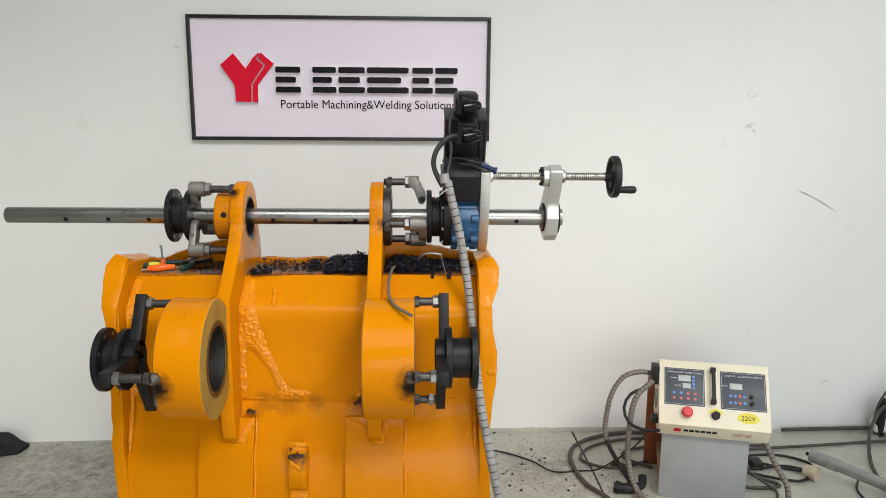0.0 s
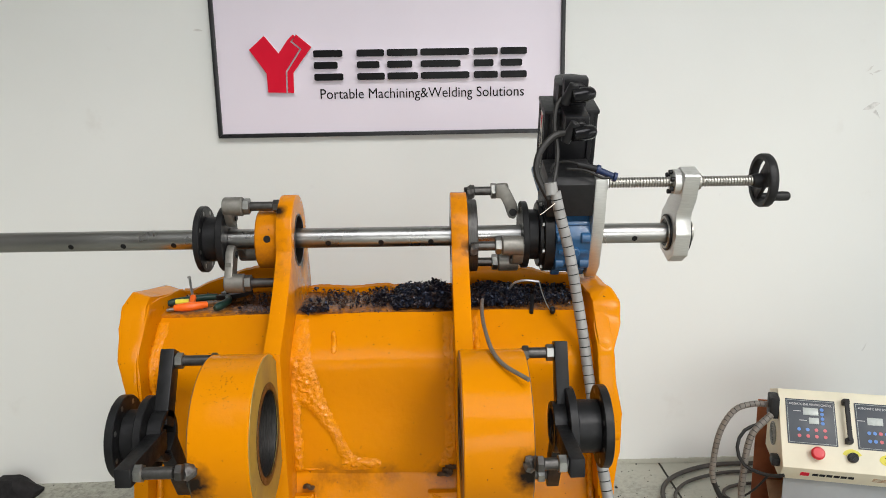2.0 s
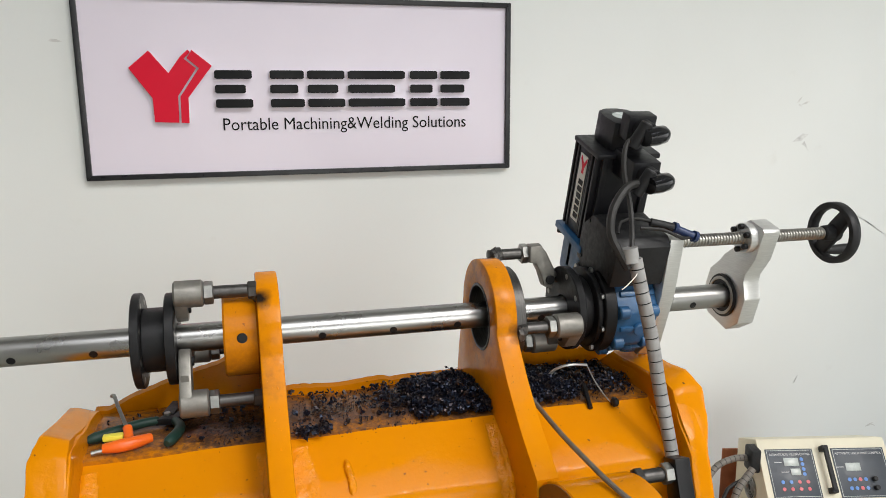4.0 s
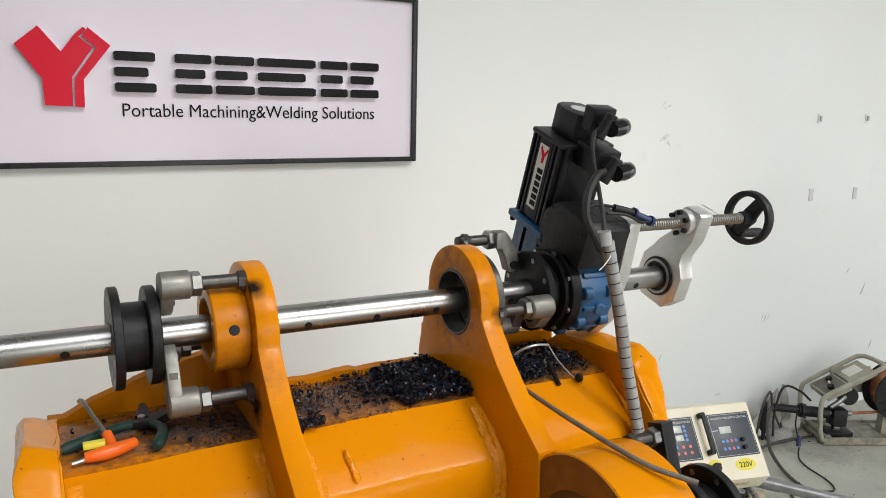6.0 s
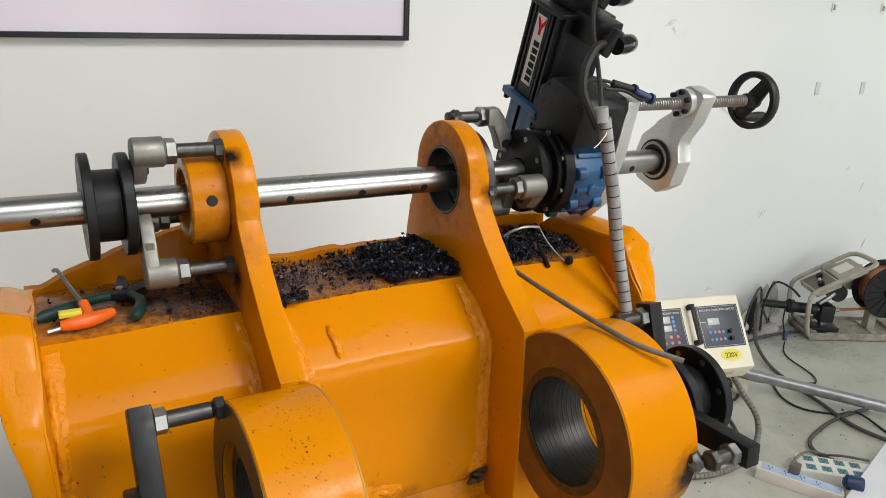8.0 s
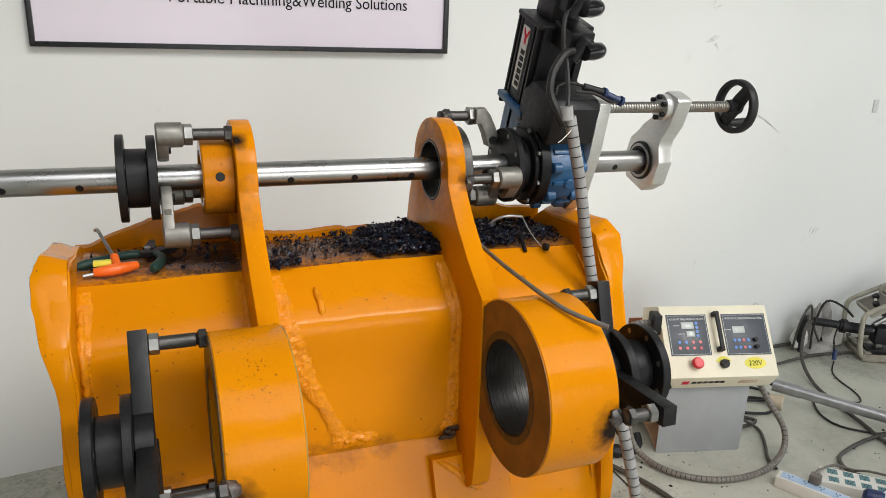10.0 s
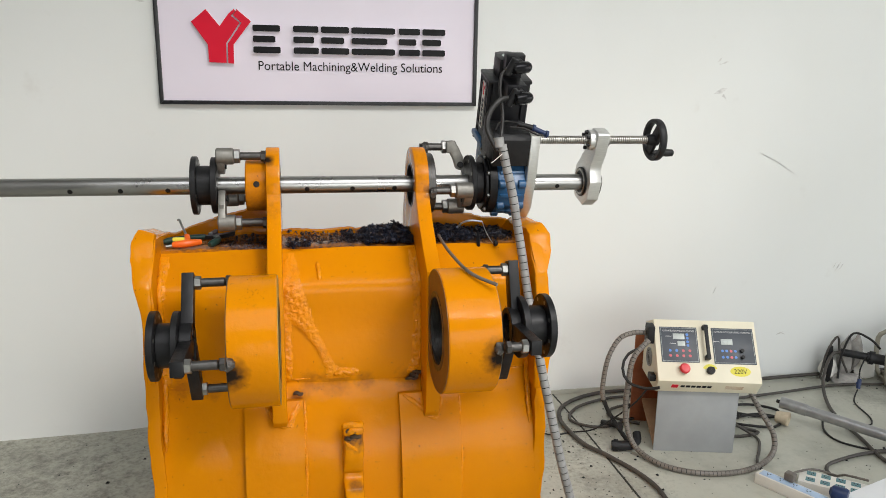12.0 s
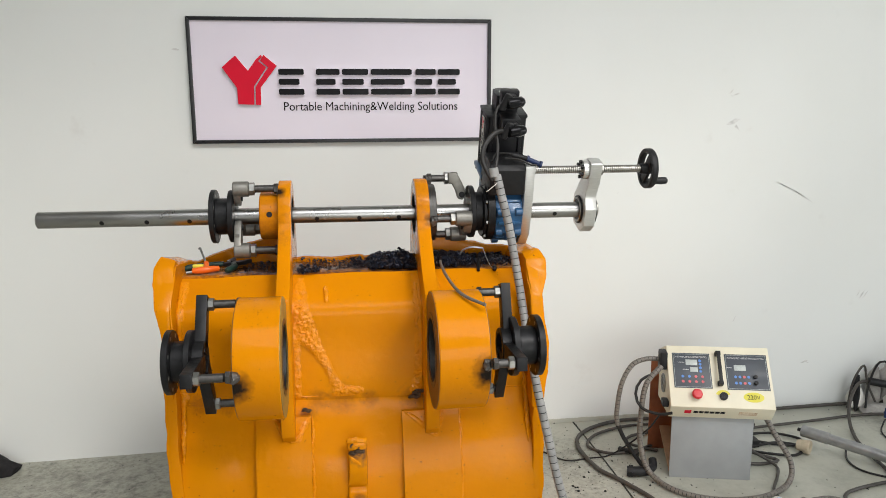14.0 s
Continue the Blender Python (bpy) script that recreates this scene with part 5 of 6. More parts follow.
# left end: fan and sockets
fan = part("fan_guard", ring(A0 - 0.006, A0, 0.040, 0.034, (0, 0.085, 0.375), m=B), M_NUT, cbox, "round wire fan guard")
part("fan_disc", rod(A0 - 0.002, A0 + 0.002, 0.034, (0, 0.085, 0.375), "X", 28, 0.0005, B), M_BLACKPL, fan)
for r in (0.012, 0.020, 0.028):
    part("guard_wire", ring(A0 - 0.006, A0 - 0.003, r + 0.0012, r - 0.0012, (0, 0.085, 0.375), m=B, c=0.0003), M_NUT, fan)
part("socket", box(A0 - 0.030, A0, 0.03, 0.085, 0.45, 0.525, 0.006, B), M_BLACKPL, cbox, "black cable socket")
part("socket", box(A0 - 0.026, A0, -0.045, 0.0, 0.318, 0.345, 0.006, B), M_BLACKPL, cbox, "black mains plug")

# ---- chips, tools and rods on the bucket ----
LEDGE_Z = 1.045


def chip_heap(spots, seed):
    """Short curled strips of blued steel; spots: x0, x1, y0, y1, height, count."""
    rng = random.Random(seed)
    verts, faces = [], []
    for x0, x1, y0, y1, h, n in spots:
        for _ in range(n):
            fx, fy = rng.betavariate(1.15, 1.15), rng.betavariate(1.1, 1.1)
            c = Vector((x0 + (x1 - x0) * fx, y0 + (y1 - y0) * fy, 0))
            top = h * max(0.0, 1 - (2 * fx - 1) ** 4) ** 0.8 * max(0.0, 1 - (2 * fy - 1) ** 4) ** 0.8
            top *= 0.9 + 0.5 * noise.noise(Vector((c.x * 38, c.y * 38, seed)))
            c.z = LEDGE_Z + rng.random() ** 0.6 * max(0.0, top) * (1.35 if rng.random() < 0.06 else 1.0) + 0.002
            turn = Euler((rng.uniform(0, 6.3), rng.uniform(0, 6.3), rng.uniform(0, 6.3))).to_matrix()
            r, w, span = rng.uniform(0.0018, 0.0042) * (1.5 if rng.random() < 0.22 else 1.0), rng.uniform(0.0022, 0.0052), rng.uniform(2.5, 9.0)
            k0, m = len(verts), 5 if span < 5 else 8
            for i in range(m + 1):
                a = span * i / m
                for s in (-1, 1):
                    p = Vector((r * math.cos(a), r * math.sin(a), s * w / 2 + 0.0025 * a / 3))
                    verts.append(c + turn @ p)
            for i in range(m):
                faces.append((k0 + 2 * i, k0 + 2 * i + 1, k0 + 2 * i + 3, k0 + 2 * i + 2))
    me = bpy.data.meshes.new("chips")
    me.from_pydata(verts, [], faces)
    me.materials.append(M_CHIP)
    ob = new("steel_chips", me)
    md = ob.modifiers.new("thick", "SOLIDIFY")
    md.thickness = 0.0007
    return tagged(ob, "heap of dark blue curled steel chips on the bucket", "metal chips", kind="stuff")


chip_heap([(0.435, 0.588, 2.690, 2.860, 0.027, 1800), (0.37, 0.48, 2.70, 2.870, 0.004, 130), (0.222, 0.42, 2.69, 2.87, 0.001, 75), (0.22, 0.28, 2.670, 2.72, 0.004, 70)], 4)
chip_heap([(0.615, 0.75, 2.690, 2.86, 0.022, 1100), (0.66, 0.87, 2.70, 2.87, 0.004, 380), (0.78, 0.90, 2.72, 2.80, 0.005, 60)], 8)
chip_heap([(0.02, 0.172, 2.70, 2.86, 0.001, 26), (-0.09, 0.04, 2.72, 2.87, 0.001, 10)], 12)

def crumbs(seed, spots):
    rg = random.Random(seed)
    verts, faces = [], []
    for x0, x1, y0, y1, n in spots:
        for _ in range(n):
            x, y = x0 + (x1 - x0) * rg.betavariate(1.4, 1.2), y0 + (y1 - y0) * rg.betavariate(1.3, 1.3)
            r, k, a = rg.uniform(0.0005, 0.0017), len(verts), rg.uniform(0, 6.3)
            for i in range(4):
                rr = r * rg.uniform(0.6, 1.3)
                verts.append((x + rr * math.cos(a + i * 1.57), y + rr * math.sin(a + i * 1.57), LEDGE_Z - 0.005))
            verts.append((x, y, LEDGE_Z - 0.003 + r))
            faces += [(k + i, k + (i + 1) % 4, k + 4) for i in range(4)]
    me = bpy.data.meshes.new("crumbs")
    me.from_pydata(verts, [], faces)
    me.materials.append(M_CHIP)
    return tagged(new("steel_crumbs", me), "fine dark steel crumbs strewn over the bucket's top plate", "metal crumbs", kind="stuff")


crumbs(31, [(0.02, 0.172, 2.69, 2.86, 700), (-0.08, 0.10, 2.70, 2.87, 220), (0.215, 0.45, 2.675, 2.87, 900), (0.62, 0.88, 2.68, 2.87, 500)])

strand = thing("long_chip_curl", (0.76, 2.70, LEDGE_Z), "pale curled metal strand lying on the chips", "metal curl")
part("curl", sweep([(0.715, 2.77, 1.062), (0.725, 2.755, 1.082), (0.75, 2.745, 1.092), (0.785, 2.745, 1.088)], 0.0028, 6, 0.008), M_ALU, strand)
part("strand", sweep([(0.785, 2.745, 1.089), (0.790, 2.72, 1.065), (0.797, 2.69, 1.045), (0.803, 2.672, 1.036)], 0.0012, 6, 0.008), M_ALU, strand)
part("knot", rod(-0.006, 0.006, 0.009, (0.806, 2.668, 1.040), "X", 10, 0.003), M_BLACK, strand)
stub = thing("electrode_stub", (0.765, 2.68, 1.05), "short burnt electrode stub leaning on the plate", "electrode stub")
part("stub_rod", sweep([(0.765, 2.715, 1.062), (0.757, 2.668, 1.034)], 0.0046, 8, 0.02), M_BLACK, stub)

rod_thing = thing("welding_electrode", (0.66, 2.45, 1.05), "bent grey welding electrode resting on the boss", "welding electrode")
part("bent_rod", sweep([(0.645, 2.69, 1.062), (0.640, 2.64, 1.064), (0.636, 2.56, 1.062), (0.636, 2.49, 1.059), (0.642, 2.376, 1.053), (0.660, 2.319, 1.044), (0.700, 2.269, 1.034)], 0.0042, 10, 0.012), M_ROD, rod_thing)

# pliers and a T-handle key
pl = thing("pliers", (-0.03, 2.78, LEDGE_Z), "dark cutting pliers with green grips on the bucket", "pliers")
part("grip", sweep([(-0.105, 2.735, LEDGE_Z + 0.010), (-0.07, 2.752, LEDGE_Z + 0.012), (-0.03, 2.775, LEDGE_Z + 0.012), (0.0, 2.785, LEDGE_Z + 0.011)], 0.010, 12, 0.006, lambda f, i: 0.010 * min(1, 0.55 + 5 * f) * (1 - 0.25 * f)), M_GREEN, pl, "dark green plastic grip")
part("grip", sweep([(0.020, 2.690, LEDGE_Z + 0.009), (0.032, 2.715, LEDGE_Z + 0.011), (0.038, 2.745, LEDGE_Z + 0.012), (0.028, 2.775, LEDGE_Z + 0.011)], 0.010, 12, 0.006, lambda f, i: 0.010 * min(1, 0.55 + 5 * f) * (1 - 0.25 * f)), M_GREEN, pl, "dark green plastic grip")
part("jaw", prism([(-0.005, 2.778), (0.03, 2.772), (0.055, 2.795), (0.078, 2.826), (0.072, 2.832), (0.04, 2.808), (0.012, 2.80)], LEDGE_Z + 0.004, LEDGE_Z + 0.016, 0.002, axis="Z"), M_BLACK, pl)
part("jaw", prism([(0.005, 2.80), (0.025, 2.79), (0.03, 2.815), (0.028, 2.85), (0.018, 2.852), (0.012, 2.825)], LEDGE_Z + 0.006, LEDGE_Z + 0.018, 0.002, axis="Z"), M_BLACK, pl)
part("rivet", rod(LEDGE_Z + 0.006, LEDGE_Z + 0.020, 0.006, (0.014, 2.794, 0), "Z", 14), M_NUT, pl)

tk = thing("hex_key", (-0.05, 2.72, LEDGE_Z), "orange T-handle hex key with a steel shank", "hex key")
part("handle", sweep([(-0.075, 2.695, LEDGE_Z + 0.011), (-0.055, 2.695, LEDGE_Z + 0.012), (-0.03, 2.70, LEDGE_Z + 0.013), (-0.005, 2.715, LEDGE_Z + 0.012)], 0.009, 14, 0.005, lambda f, i: 0.0092 * (0.8 + 0.35 * math.sin(math.pi * f))), M_ORANGE, tk, "orange plastic grip")
part("neck", sweep([(-0.036, 2.700, LEDGE_Z + 0.014), (-0.040, 2.722, LEDGE_Z + 0.022), (-0.042, 2.732, LEDGE_Z + 0.026)], 0.0075, 12, 0.005), M_ORANGE, tk)
part("shank", sweep([(-0.042, 2.730, LEDGE_Z + 0.025), (-0.060, 2.775, LEDGE_Z + 0.047), (-0.069, 2.80, LEDGE_Z + 0.058), (-0.074, 2.805, LEDGE_Z + 0.055)], 0.0032, 8, 0.006), M_NUT, tk, "bright steel shank")
part("tag", box(-0.076, -0.046, 2.703, 2.716, LEDGE_Z + 0.018, LEDGE_Z + 0.027, 0.002), M_YLABEL, tk, "yellow plastic tag")
part("bit", sweep([(-0.092, 2.692, LEDGE_Z + 0.006), (-0.074, 2.694, LEDGE_Z + 0.008)], 0.004, 8, 0.01), M_NUT, tk)


# ---- hoses and cables ----
def spiral_wrap(line, r, gap, parent, mat):
    """Grey wrapped hose: short sleeves with dark gaps over a dark core."""
    pts = smooth_line(line, 0.004)
    part("core", sweep([p for p in pts[::3]] + [pts[-1]], r * 0.88, 10, straight=True), M_BLACKPL, parent, "dark core")
    step = max(3, int(gap / 0.004))
    for i in range(0, len(pts) - step, step):
        a, b, c = pts[i], pts[i + step // 2], pts[i + step]
        part("sleeve", sweep([a, b, c - (c - b).normalized() * 0.0024], r, 14, straight=True), mat, parent)


def cable(line, r, mat, name, label, seg=8, step=0.025):
    return single(name, sweep(line, r, seg, step), mat, label, "cable")


hose = thing("drive_hose", (0.9, 2.5, FZ), "grey spiral-wrapped hose hanging from the motor to the floor", "hose")
HL = [(x + 0.007, y, z) for x, y, z in [(0.790, 2.602, 1.326), (0.800, 2.598, 1.28), (0.822, 2.592, 1.19), (0.838, 2.585, 1.10), (0.850, 2.570, 1.02), (0.860, 2.545, 0.93), (0.868, 2.49, 0.83), (0.880, 2.45, 0.73), (0.900, 2.42, 0.62), (0.930, 2.40, 0.48), (0.975, 2.40, 0.33), (1.04, 2.44, 0.15), (1.12, 2.52, 0.04), (1.22, 2.64, 0.018)]]
spiral_wrap(HL, 0.0122, 0.020, hose, M_GREYHOSE)
part("end_sleeve", sweep([(0.786, 2.604, 1.345), (0.790, 2.602, 1.320)], 0.0145, 14, 0.02), M_GREYHOSE, hose)
part("cable_tie", sweep([(0.802, 2.60, 1.305), (0.79, 2.585, 1.30), (0.770, 2.58, 1.285), (0.762, 2.58, 1.280)], 0.001, 6, 0.01), M_WHITEPL, hose, "white cable tie tail")
cable([(0.838, 2.688, 1.528), (0.812, 2.675, 1.512), (0.803, 2.662, 1.47), (0.808, 2.645, 1.41), (0.800, 2.620, 1.36), (0.790, 2.604, 1.33)], 0.0045, M_CABLE, "encoder_cable", "thin black cable from the motor to the hose", step=0.01)
cable([(0.832, 2.656, 1.447), (0.800, 2.645, 1.442), (0.768, 2.630, 1.41), (0.758, 2.618, 1.37), (0.770, 2.605, 1.335), (0.784, 2.602, 1.31)], 0.0075, M_CABLE, "motor_cable", "thick black cable from the motor to the hose", step=0.01)
bl = thing("limit_switch_plug", (0.88, 2.64, 1.36), "blue cable plugs with black leads on the gear cover", "cable plug")
for a, b in (((0.855, 2.655, 1.378), (0.895, 2.645, 1.368)), ((0.893, 2.648, 1.368), (0.930, 2.635, 1.352))):
    part("plug", sweep([a, b], 0.0075, 12, 0.02), M_BLUEPL if b[0] > 0.9 else M_BLACKPL, bl)
    part("ring", sweep([b, (b[0] + 0.006, b[1], b[2] - 0.002)], 0.0105, 12, 0.02), M_BLUEPL, bl)
part("lead", sweep([(0.856, 2.655, 1.379), (0.83, 2.665, 1.384), (0.805, 2.67, 1.378), (0.795, 2.66, 1.36)], 0.003, 8, 0.01), M_CABLE, bl)
part("lead", sweep([(0.928, 2.636, 1.352), (0.905, 2.63, 1.350), (0.87, 2.635, 1.366), (0.83, 2.645, 1.37)], 0.003, 8, 0.01), M_CABLE, bl)

loop = thing("box_hose", (1.8, 3.1, FZ), "grey spiral-wrapped hose looping on the floor round the box", "hose")
spiral_wrap([(1.645, 3.30, 0.465), (1.575, 3.28, 0.40), (1.553, 3.27, 0.28), (1.556, 3.27, 0.14), (1.585, 3.23, 0.035), (1.64, 3.11, 0.014), (1.77, 3.02, 0.013), (1.95, 3.01, 0.013), (2.09, 3.06, 0.03), (2.125, 3.10, 0.10), (2.09, 3.16, 0.19), (2.055, 3.21, 0.275)], 0.0112, 0.016, loop, M_BROWNHOSE)
arch = thing("box_hose", (1.55, 3.33, FZ), "brown-grey spiral-wrapped hose arching from the control box", "hose")
spiral_wrap([(1.648, 3.335, 0.485), (1.595, 3.335, 0.488), (1.534, 3.335, 0.465), (1.488, 3.33, 0.386), (1.472, 3.33, 0.262), (1.480, 3.33, 0.20)], 0.0102, 0.016, arch, M_BROWNHOSE)
part("cable_tail", sweep([(1.480, 3.33, 0.205), (1.500, 3.33, 0.159), (1.540, 3.32, 0.09), (1.58, 3.29, 0.03)], 0.009, 10, 0.02), M_CABLE, arch, "bare black cable")
cable([(1.640, 3.17, 0.315), (1.60, 3.20, 0.300), (1.545, 3.25, 0.31), (1.530, 3.28, 0.36), (1.56, 3.30, 0.41), (1.63, 3.30, 0.44)], 0.006, M_CABLE, "mains_lead", "black mains lead looped beside the control box")
cable([(1.60, 3.20, 0.295), (1.57, 3.26, 0.20), (1.47, 3.36, 0.06), (1.40, 3.44, 0.008), (1.29, 3.44, 0.006), (1.21, 3.54, 0.006), (1.10, 3.62, 0.006), (1.0, 3.66, 0.006)], 0.0035, M_CABLE, "thin_lead", "thin black lead trailing over the floor")
cable([(2.3, 3.80, 0.012), (1.85, 3.80, 0.012), (1.64, 3.79, 0.012), (1.46, 3.70, 0.012), (1.385, 3.56, 0.012), (1.40, 3.34, 0.012), (1.46, 3.22, 0.012), (1.53, 3.05, 0.012), (1.545, 2.90, 0.012), (1.50, 2.70, 0.012), (1.40, 2.45, 0.012)], 0.0089, M_GREYCABLE, "floor_cable", "thick grey cable looped on the floor", 10)
cable([(2.2, 3.74, 0.010), (1.82, 3.74, 0.010), (1.66, 3.73, 0.010), (1.50, 3.66, 0.010), (1.43, 3.55, 0.010), (1.50, 3.47, 0.010), (1.60, 3.47, 0.010), (1.72, 3.52, 0.010)], 0.0067, M_GREYCABLE, "floor_cable", "grey cable looped on the floor", 10)
cable([(2.3, 3.66, 0.010), (2.0, 3.66, 0.010), (1.70, 3.64, 0.010), (1.62, 3.56, 0.010), (1.72, 3.46, 0.010)], 0.0067, M_GREYCABLE, "floor_cable", "grey cable looped behind the control box", 10)
cable([(1.553, 3.31, 0.09), (1.58, 3.36, 0.05), (1.60, 3.42, 0.03), (1.56, 3.50, 0.012)], 0.012, M_CABLE, "floor_cable", "black cable leading into an elbow plug", 10)
el = thing("elbow_plug", (1.56, 3.27, FZ), "black elbow cable plug lying on the floor", "cable plug")
part("body", sweep([(1.505, 3.275, 0.024), (1.545, 3.262, 0.024), (1.59, 3.26, 0.026)], 0.021, 16, 0.01), M_BLACKPL, el)
part("nut", sweep([(1.512, 3.275, 0.024), (1.528, 3.268, 0.024)], 0.0255, 8, 0.01), M_BLACKPL, el)
part("tail", sweep([(1.585, 3.26, 0.026), (1.62, 3.28, 0.03), (1.63, 3.31, 0.05)], 0.017, 14, 0.01), M_BLACKPL, el)

for line, r, mat, lab in (
    ([(2.05, 3.40, 0.03), (2.17, 3.44, 0.012), (2.30, 3.46, 0.010), (2.38, 3.40, 0.010), (2.30, 3.33, 0.010), (2.18, 3.37, 0.010), (2.09, 3.42, 0.012)], 0.006, M_CABLE, "black cable coiled beside the control box"),
    ([(2.02, 3.35, 0.15), (2.08, 3.32, 0.06), (2.16, 3.25, 0.010), (2.11, 3.16, 0.010), (2.04, 3.07, 0.010), (2.02, 3.01, 0.010)], 0.0059, M_GREYCABLE, "grey cable running to the socket strip"),
    ([(2.03, 3.45, 0.02), (2.15, 3.55, 0.010), (2.32, 3.56, 0.010), (2.42, 3.48, 0.010), (2.36, 3.42, 0.010), (2.22, 3.48, 0.010), (2.1, 3.6, 0.010)], 0.006, M_CABLE, "black cable coiled beside the control box"),
    ([(2.0, 3.40, 0.08), (2.12, 3.36, 0.02), (2.20, 3.30, 0.008), (2.10, 3.28, 0.008), (2.03, 3.30, 0.008)], 0.0070, M_GREYCABLE, "grey cable looped beside the stand"),
    ([(2.96, 3.755, 0.157), (2.88, 3.72, 0.165), (2.80, 3.66, 0.12), (2.75, 3.60, 0.05), (2.68, 3.46, 0.014), (2.63, 3.30, 0.012), (2.60, 3.16, 0.012), (2.56, 2.98, 0.012), (2.60, 2.80, 0.012)], 0.0078, M_GREYCABLE, "thick torch cable snaking over the floor"),
    ([(3.05, 3.69, 0.15), (2.99, 3.65, 0.10), (2.953, 3.603, 0.06)], 0.0035, M_CABLE, "thin black lead with a blue coupler"),
    ([(2.93, 3.58, 0.03), (2.89, 3.55, 0.006), (2.84, 3.48, 0.006), (2.80, 3.34, 0.006), (2.74, 3.28, 0.006), (2.66, 3.34, 0.006)], 0.0035, M_CABLE, "thin black lead lying on the floor"),
    ([(2.58, 3.38, 0.006), (2.50, 3.26, 0.006), (2.50, 3.16, 0.006), (2.60, 3.07, 0.006), (2.66, 3.04, 0.016), (2.64, 2.90, 0.006), (2.56, 2.74, 0.006)], 0.0045, M_CABLE, "thin black lead curving over the floor"),
    ([(2.75, 3.04, 0.012), (2.56, 3.05, 0.012), (2.42, 3.03, 0.012), (2.30, 2.99, 0.012), (2.26, 2.92, 0.012), (2.30, 2.84, 0.012), (2.42, 2.76, 0.012), (2.60, 2.72, 0.012)], 0.0074, M_GREYCABLE, "grey cable curled near the socket strips"),
    ([(2.05, 2.885, 0.055), (2.10, 2.91, 0.05), (2.18, 2.93, 0.04), (2.24, 2.94, 0.02), (2.27, 2.90, 0.02), (2.25, 2.84, 0.06), (2.28, 2.76, 0.08)], 0.0045, M_ROD, "brown mains lead plugged into a strip"),
    ([(2.45, 3.80, 0.02), (2.77, 3.81, 0.02), (3.10, 3.81, 0.02), (3.30, 3.81, 0.02)], 0.0089, M_GREYCABLE, "thick grey cable along the wall base"),
    ([(2.2, 3.62, 0.010), (2.6, 3.66, 0.010), (2.9, 3.69, 0.010), (3.15, 3.66, 0.010)], 0.0067, M_GREYCABLE, "grey cable running to the wire feeder"),
):
    cable(line, r, mat, "floor_cable", lab, 10)
cp = thing("cable_coupler", (2.95, 3.60, 0.0), "blue cable coupler hanging on a thin lead", "cable coupler")
part("body", sweep([(2.953, 3.603, 0.075), (2.94, 3.59, 0.03)], 0.010, 12, 0.01), M_BLUEPL, cp)
part("ring", sweep([(2.949, 3.60, 0.058), (2.946, 3.597, 0.048)], 0.0125, 12, 0.01), M_BLUEPL, cp)
ad = thing("power_adapter", (2.19, 3.46, FZ), "small black power adapter among the cables", "adapter")
part("case", box(2.15, 2.20, 3.44, 3.50, 0.0, 0.035, 0.008, None), M_BLACKPL, ad)

# ---- tube, plug, strips on the floor ----
tube = thing("steel_tube", (2.6, 3.2, FZ), "long grey steel tube lying across cables on the floor", "tube")
TA, TB = Vector((2.385, 3.40, 0.085)), Vector((3.10, 2.52, 0.024))
td = (TB - TA).normalized()
part("pipe", sweep([TA, TA.lerp(TB, 0.5), TB], 0.0235, 20, straight=True), M_TUBE, tube)
part("end_sleeve", sweep([TA - td * 0.012, TA + td * 0.10], 0.0265, 20, straight=True), M_TUBE, tube)
part("end_stub", sweep([TA - td * 0.03, TA - td * 0.01], 0.008, 12, straight=True), M_BLACK, tube)
ck = thing("cork_plug", (2.40, 3.38, FZ), "pale round wooden plug lying on the floor", "plug")
part("plug_body", lathe([(-0.03, 0.020), (-0.028, 0.024), (0.022, 0.032), (0.026, 0.030)], (0, 0, 0), "X", 24, Matrix.Translation((2.36, 3.36, 0.034)) @ Matrix.Rotation(radians(-50), 4, "Z")), M_WOOD, ck)


def socket_strip(place, yaw, length, rows, body, face, label):
    m = pose(*place, 0, 0, yaw)
    s = thing("socket_strip", place, label, "power strip", "socket strips on the floor")
    b = part("case", box(0, length, -0.026 * rows, 0.026 * rows, 0.0, 0.042, 0.004, m), body, s)
    part("face", box(0.012, length - 0.012, -0.026 * rows + 0.007, 0.026 * rows - 0.007, 0.042, 0.0435, 0.001, m), face if rows == 1 else body, b)
    n = int((length - 0.03) / 0.05)
    for i in range(n):
        for r in range(rows):
            y = (r - (rows - 1) / 2) * 0.05
            x = 0.04 + 0.05 * i
            so = part("socket", box(x - 0.016, x + 0.016, y - 0.015, y + 0.015, 0.0435, 0.045, 0.001, m), face, s)
            for dx, dy in ((-0.006, 0.004), (0.006, 0.004), (0, -0.007)):
                part("slot", box(x + dx - 0.0016, x + dx + 0.0016, y + dy - 0.004, y + dy + 0.004, 0.045, 0.0453, 0, m), M_BLACKPL, so)
    return s


socket_strip((1.965, 2.955, FZ), -62, 0.27, 1, M_WHITEPL, M_BLUESTRIP, "white socket strip with pale blue sockets on the floor")
M_TEAL = plain("teal_socket", (0.10, 0.22, 0.24), 0.4, 0, 0.1, 14, 0.0)
socket_strip((2.105, 2.905, FZ), -42, 0.26, 2, M_WHITEPL, M_TEAL, "cream two-row socket strip with dark teal sockets")
pg = thing("mains_plug", (2.04, 2.88, 0.045), "grey-brown mains plug pushed into a socket strip", "plug")
part("plug_body", box(-0.018, 0.018, -0.016, 0.016, 0.0, 0.032, 0.006, pose(2.035, 2.865, 0.0455, 0, 0, -62)), M_ROD, pg)
bp = thing("industrial_plug", (2.145, 2.735, FZ), "round blue industrial plug beside the socket strip", "plug")
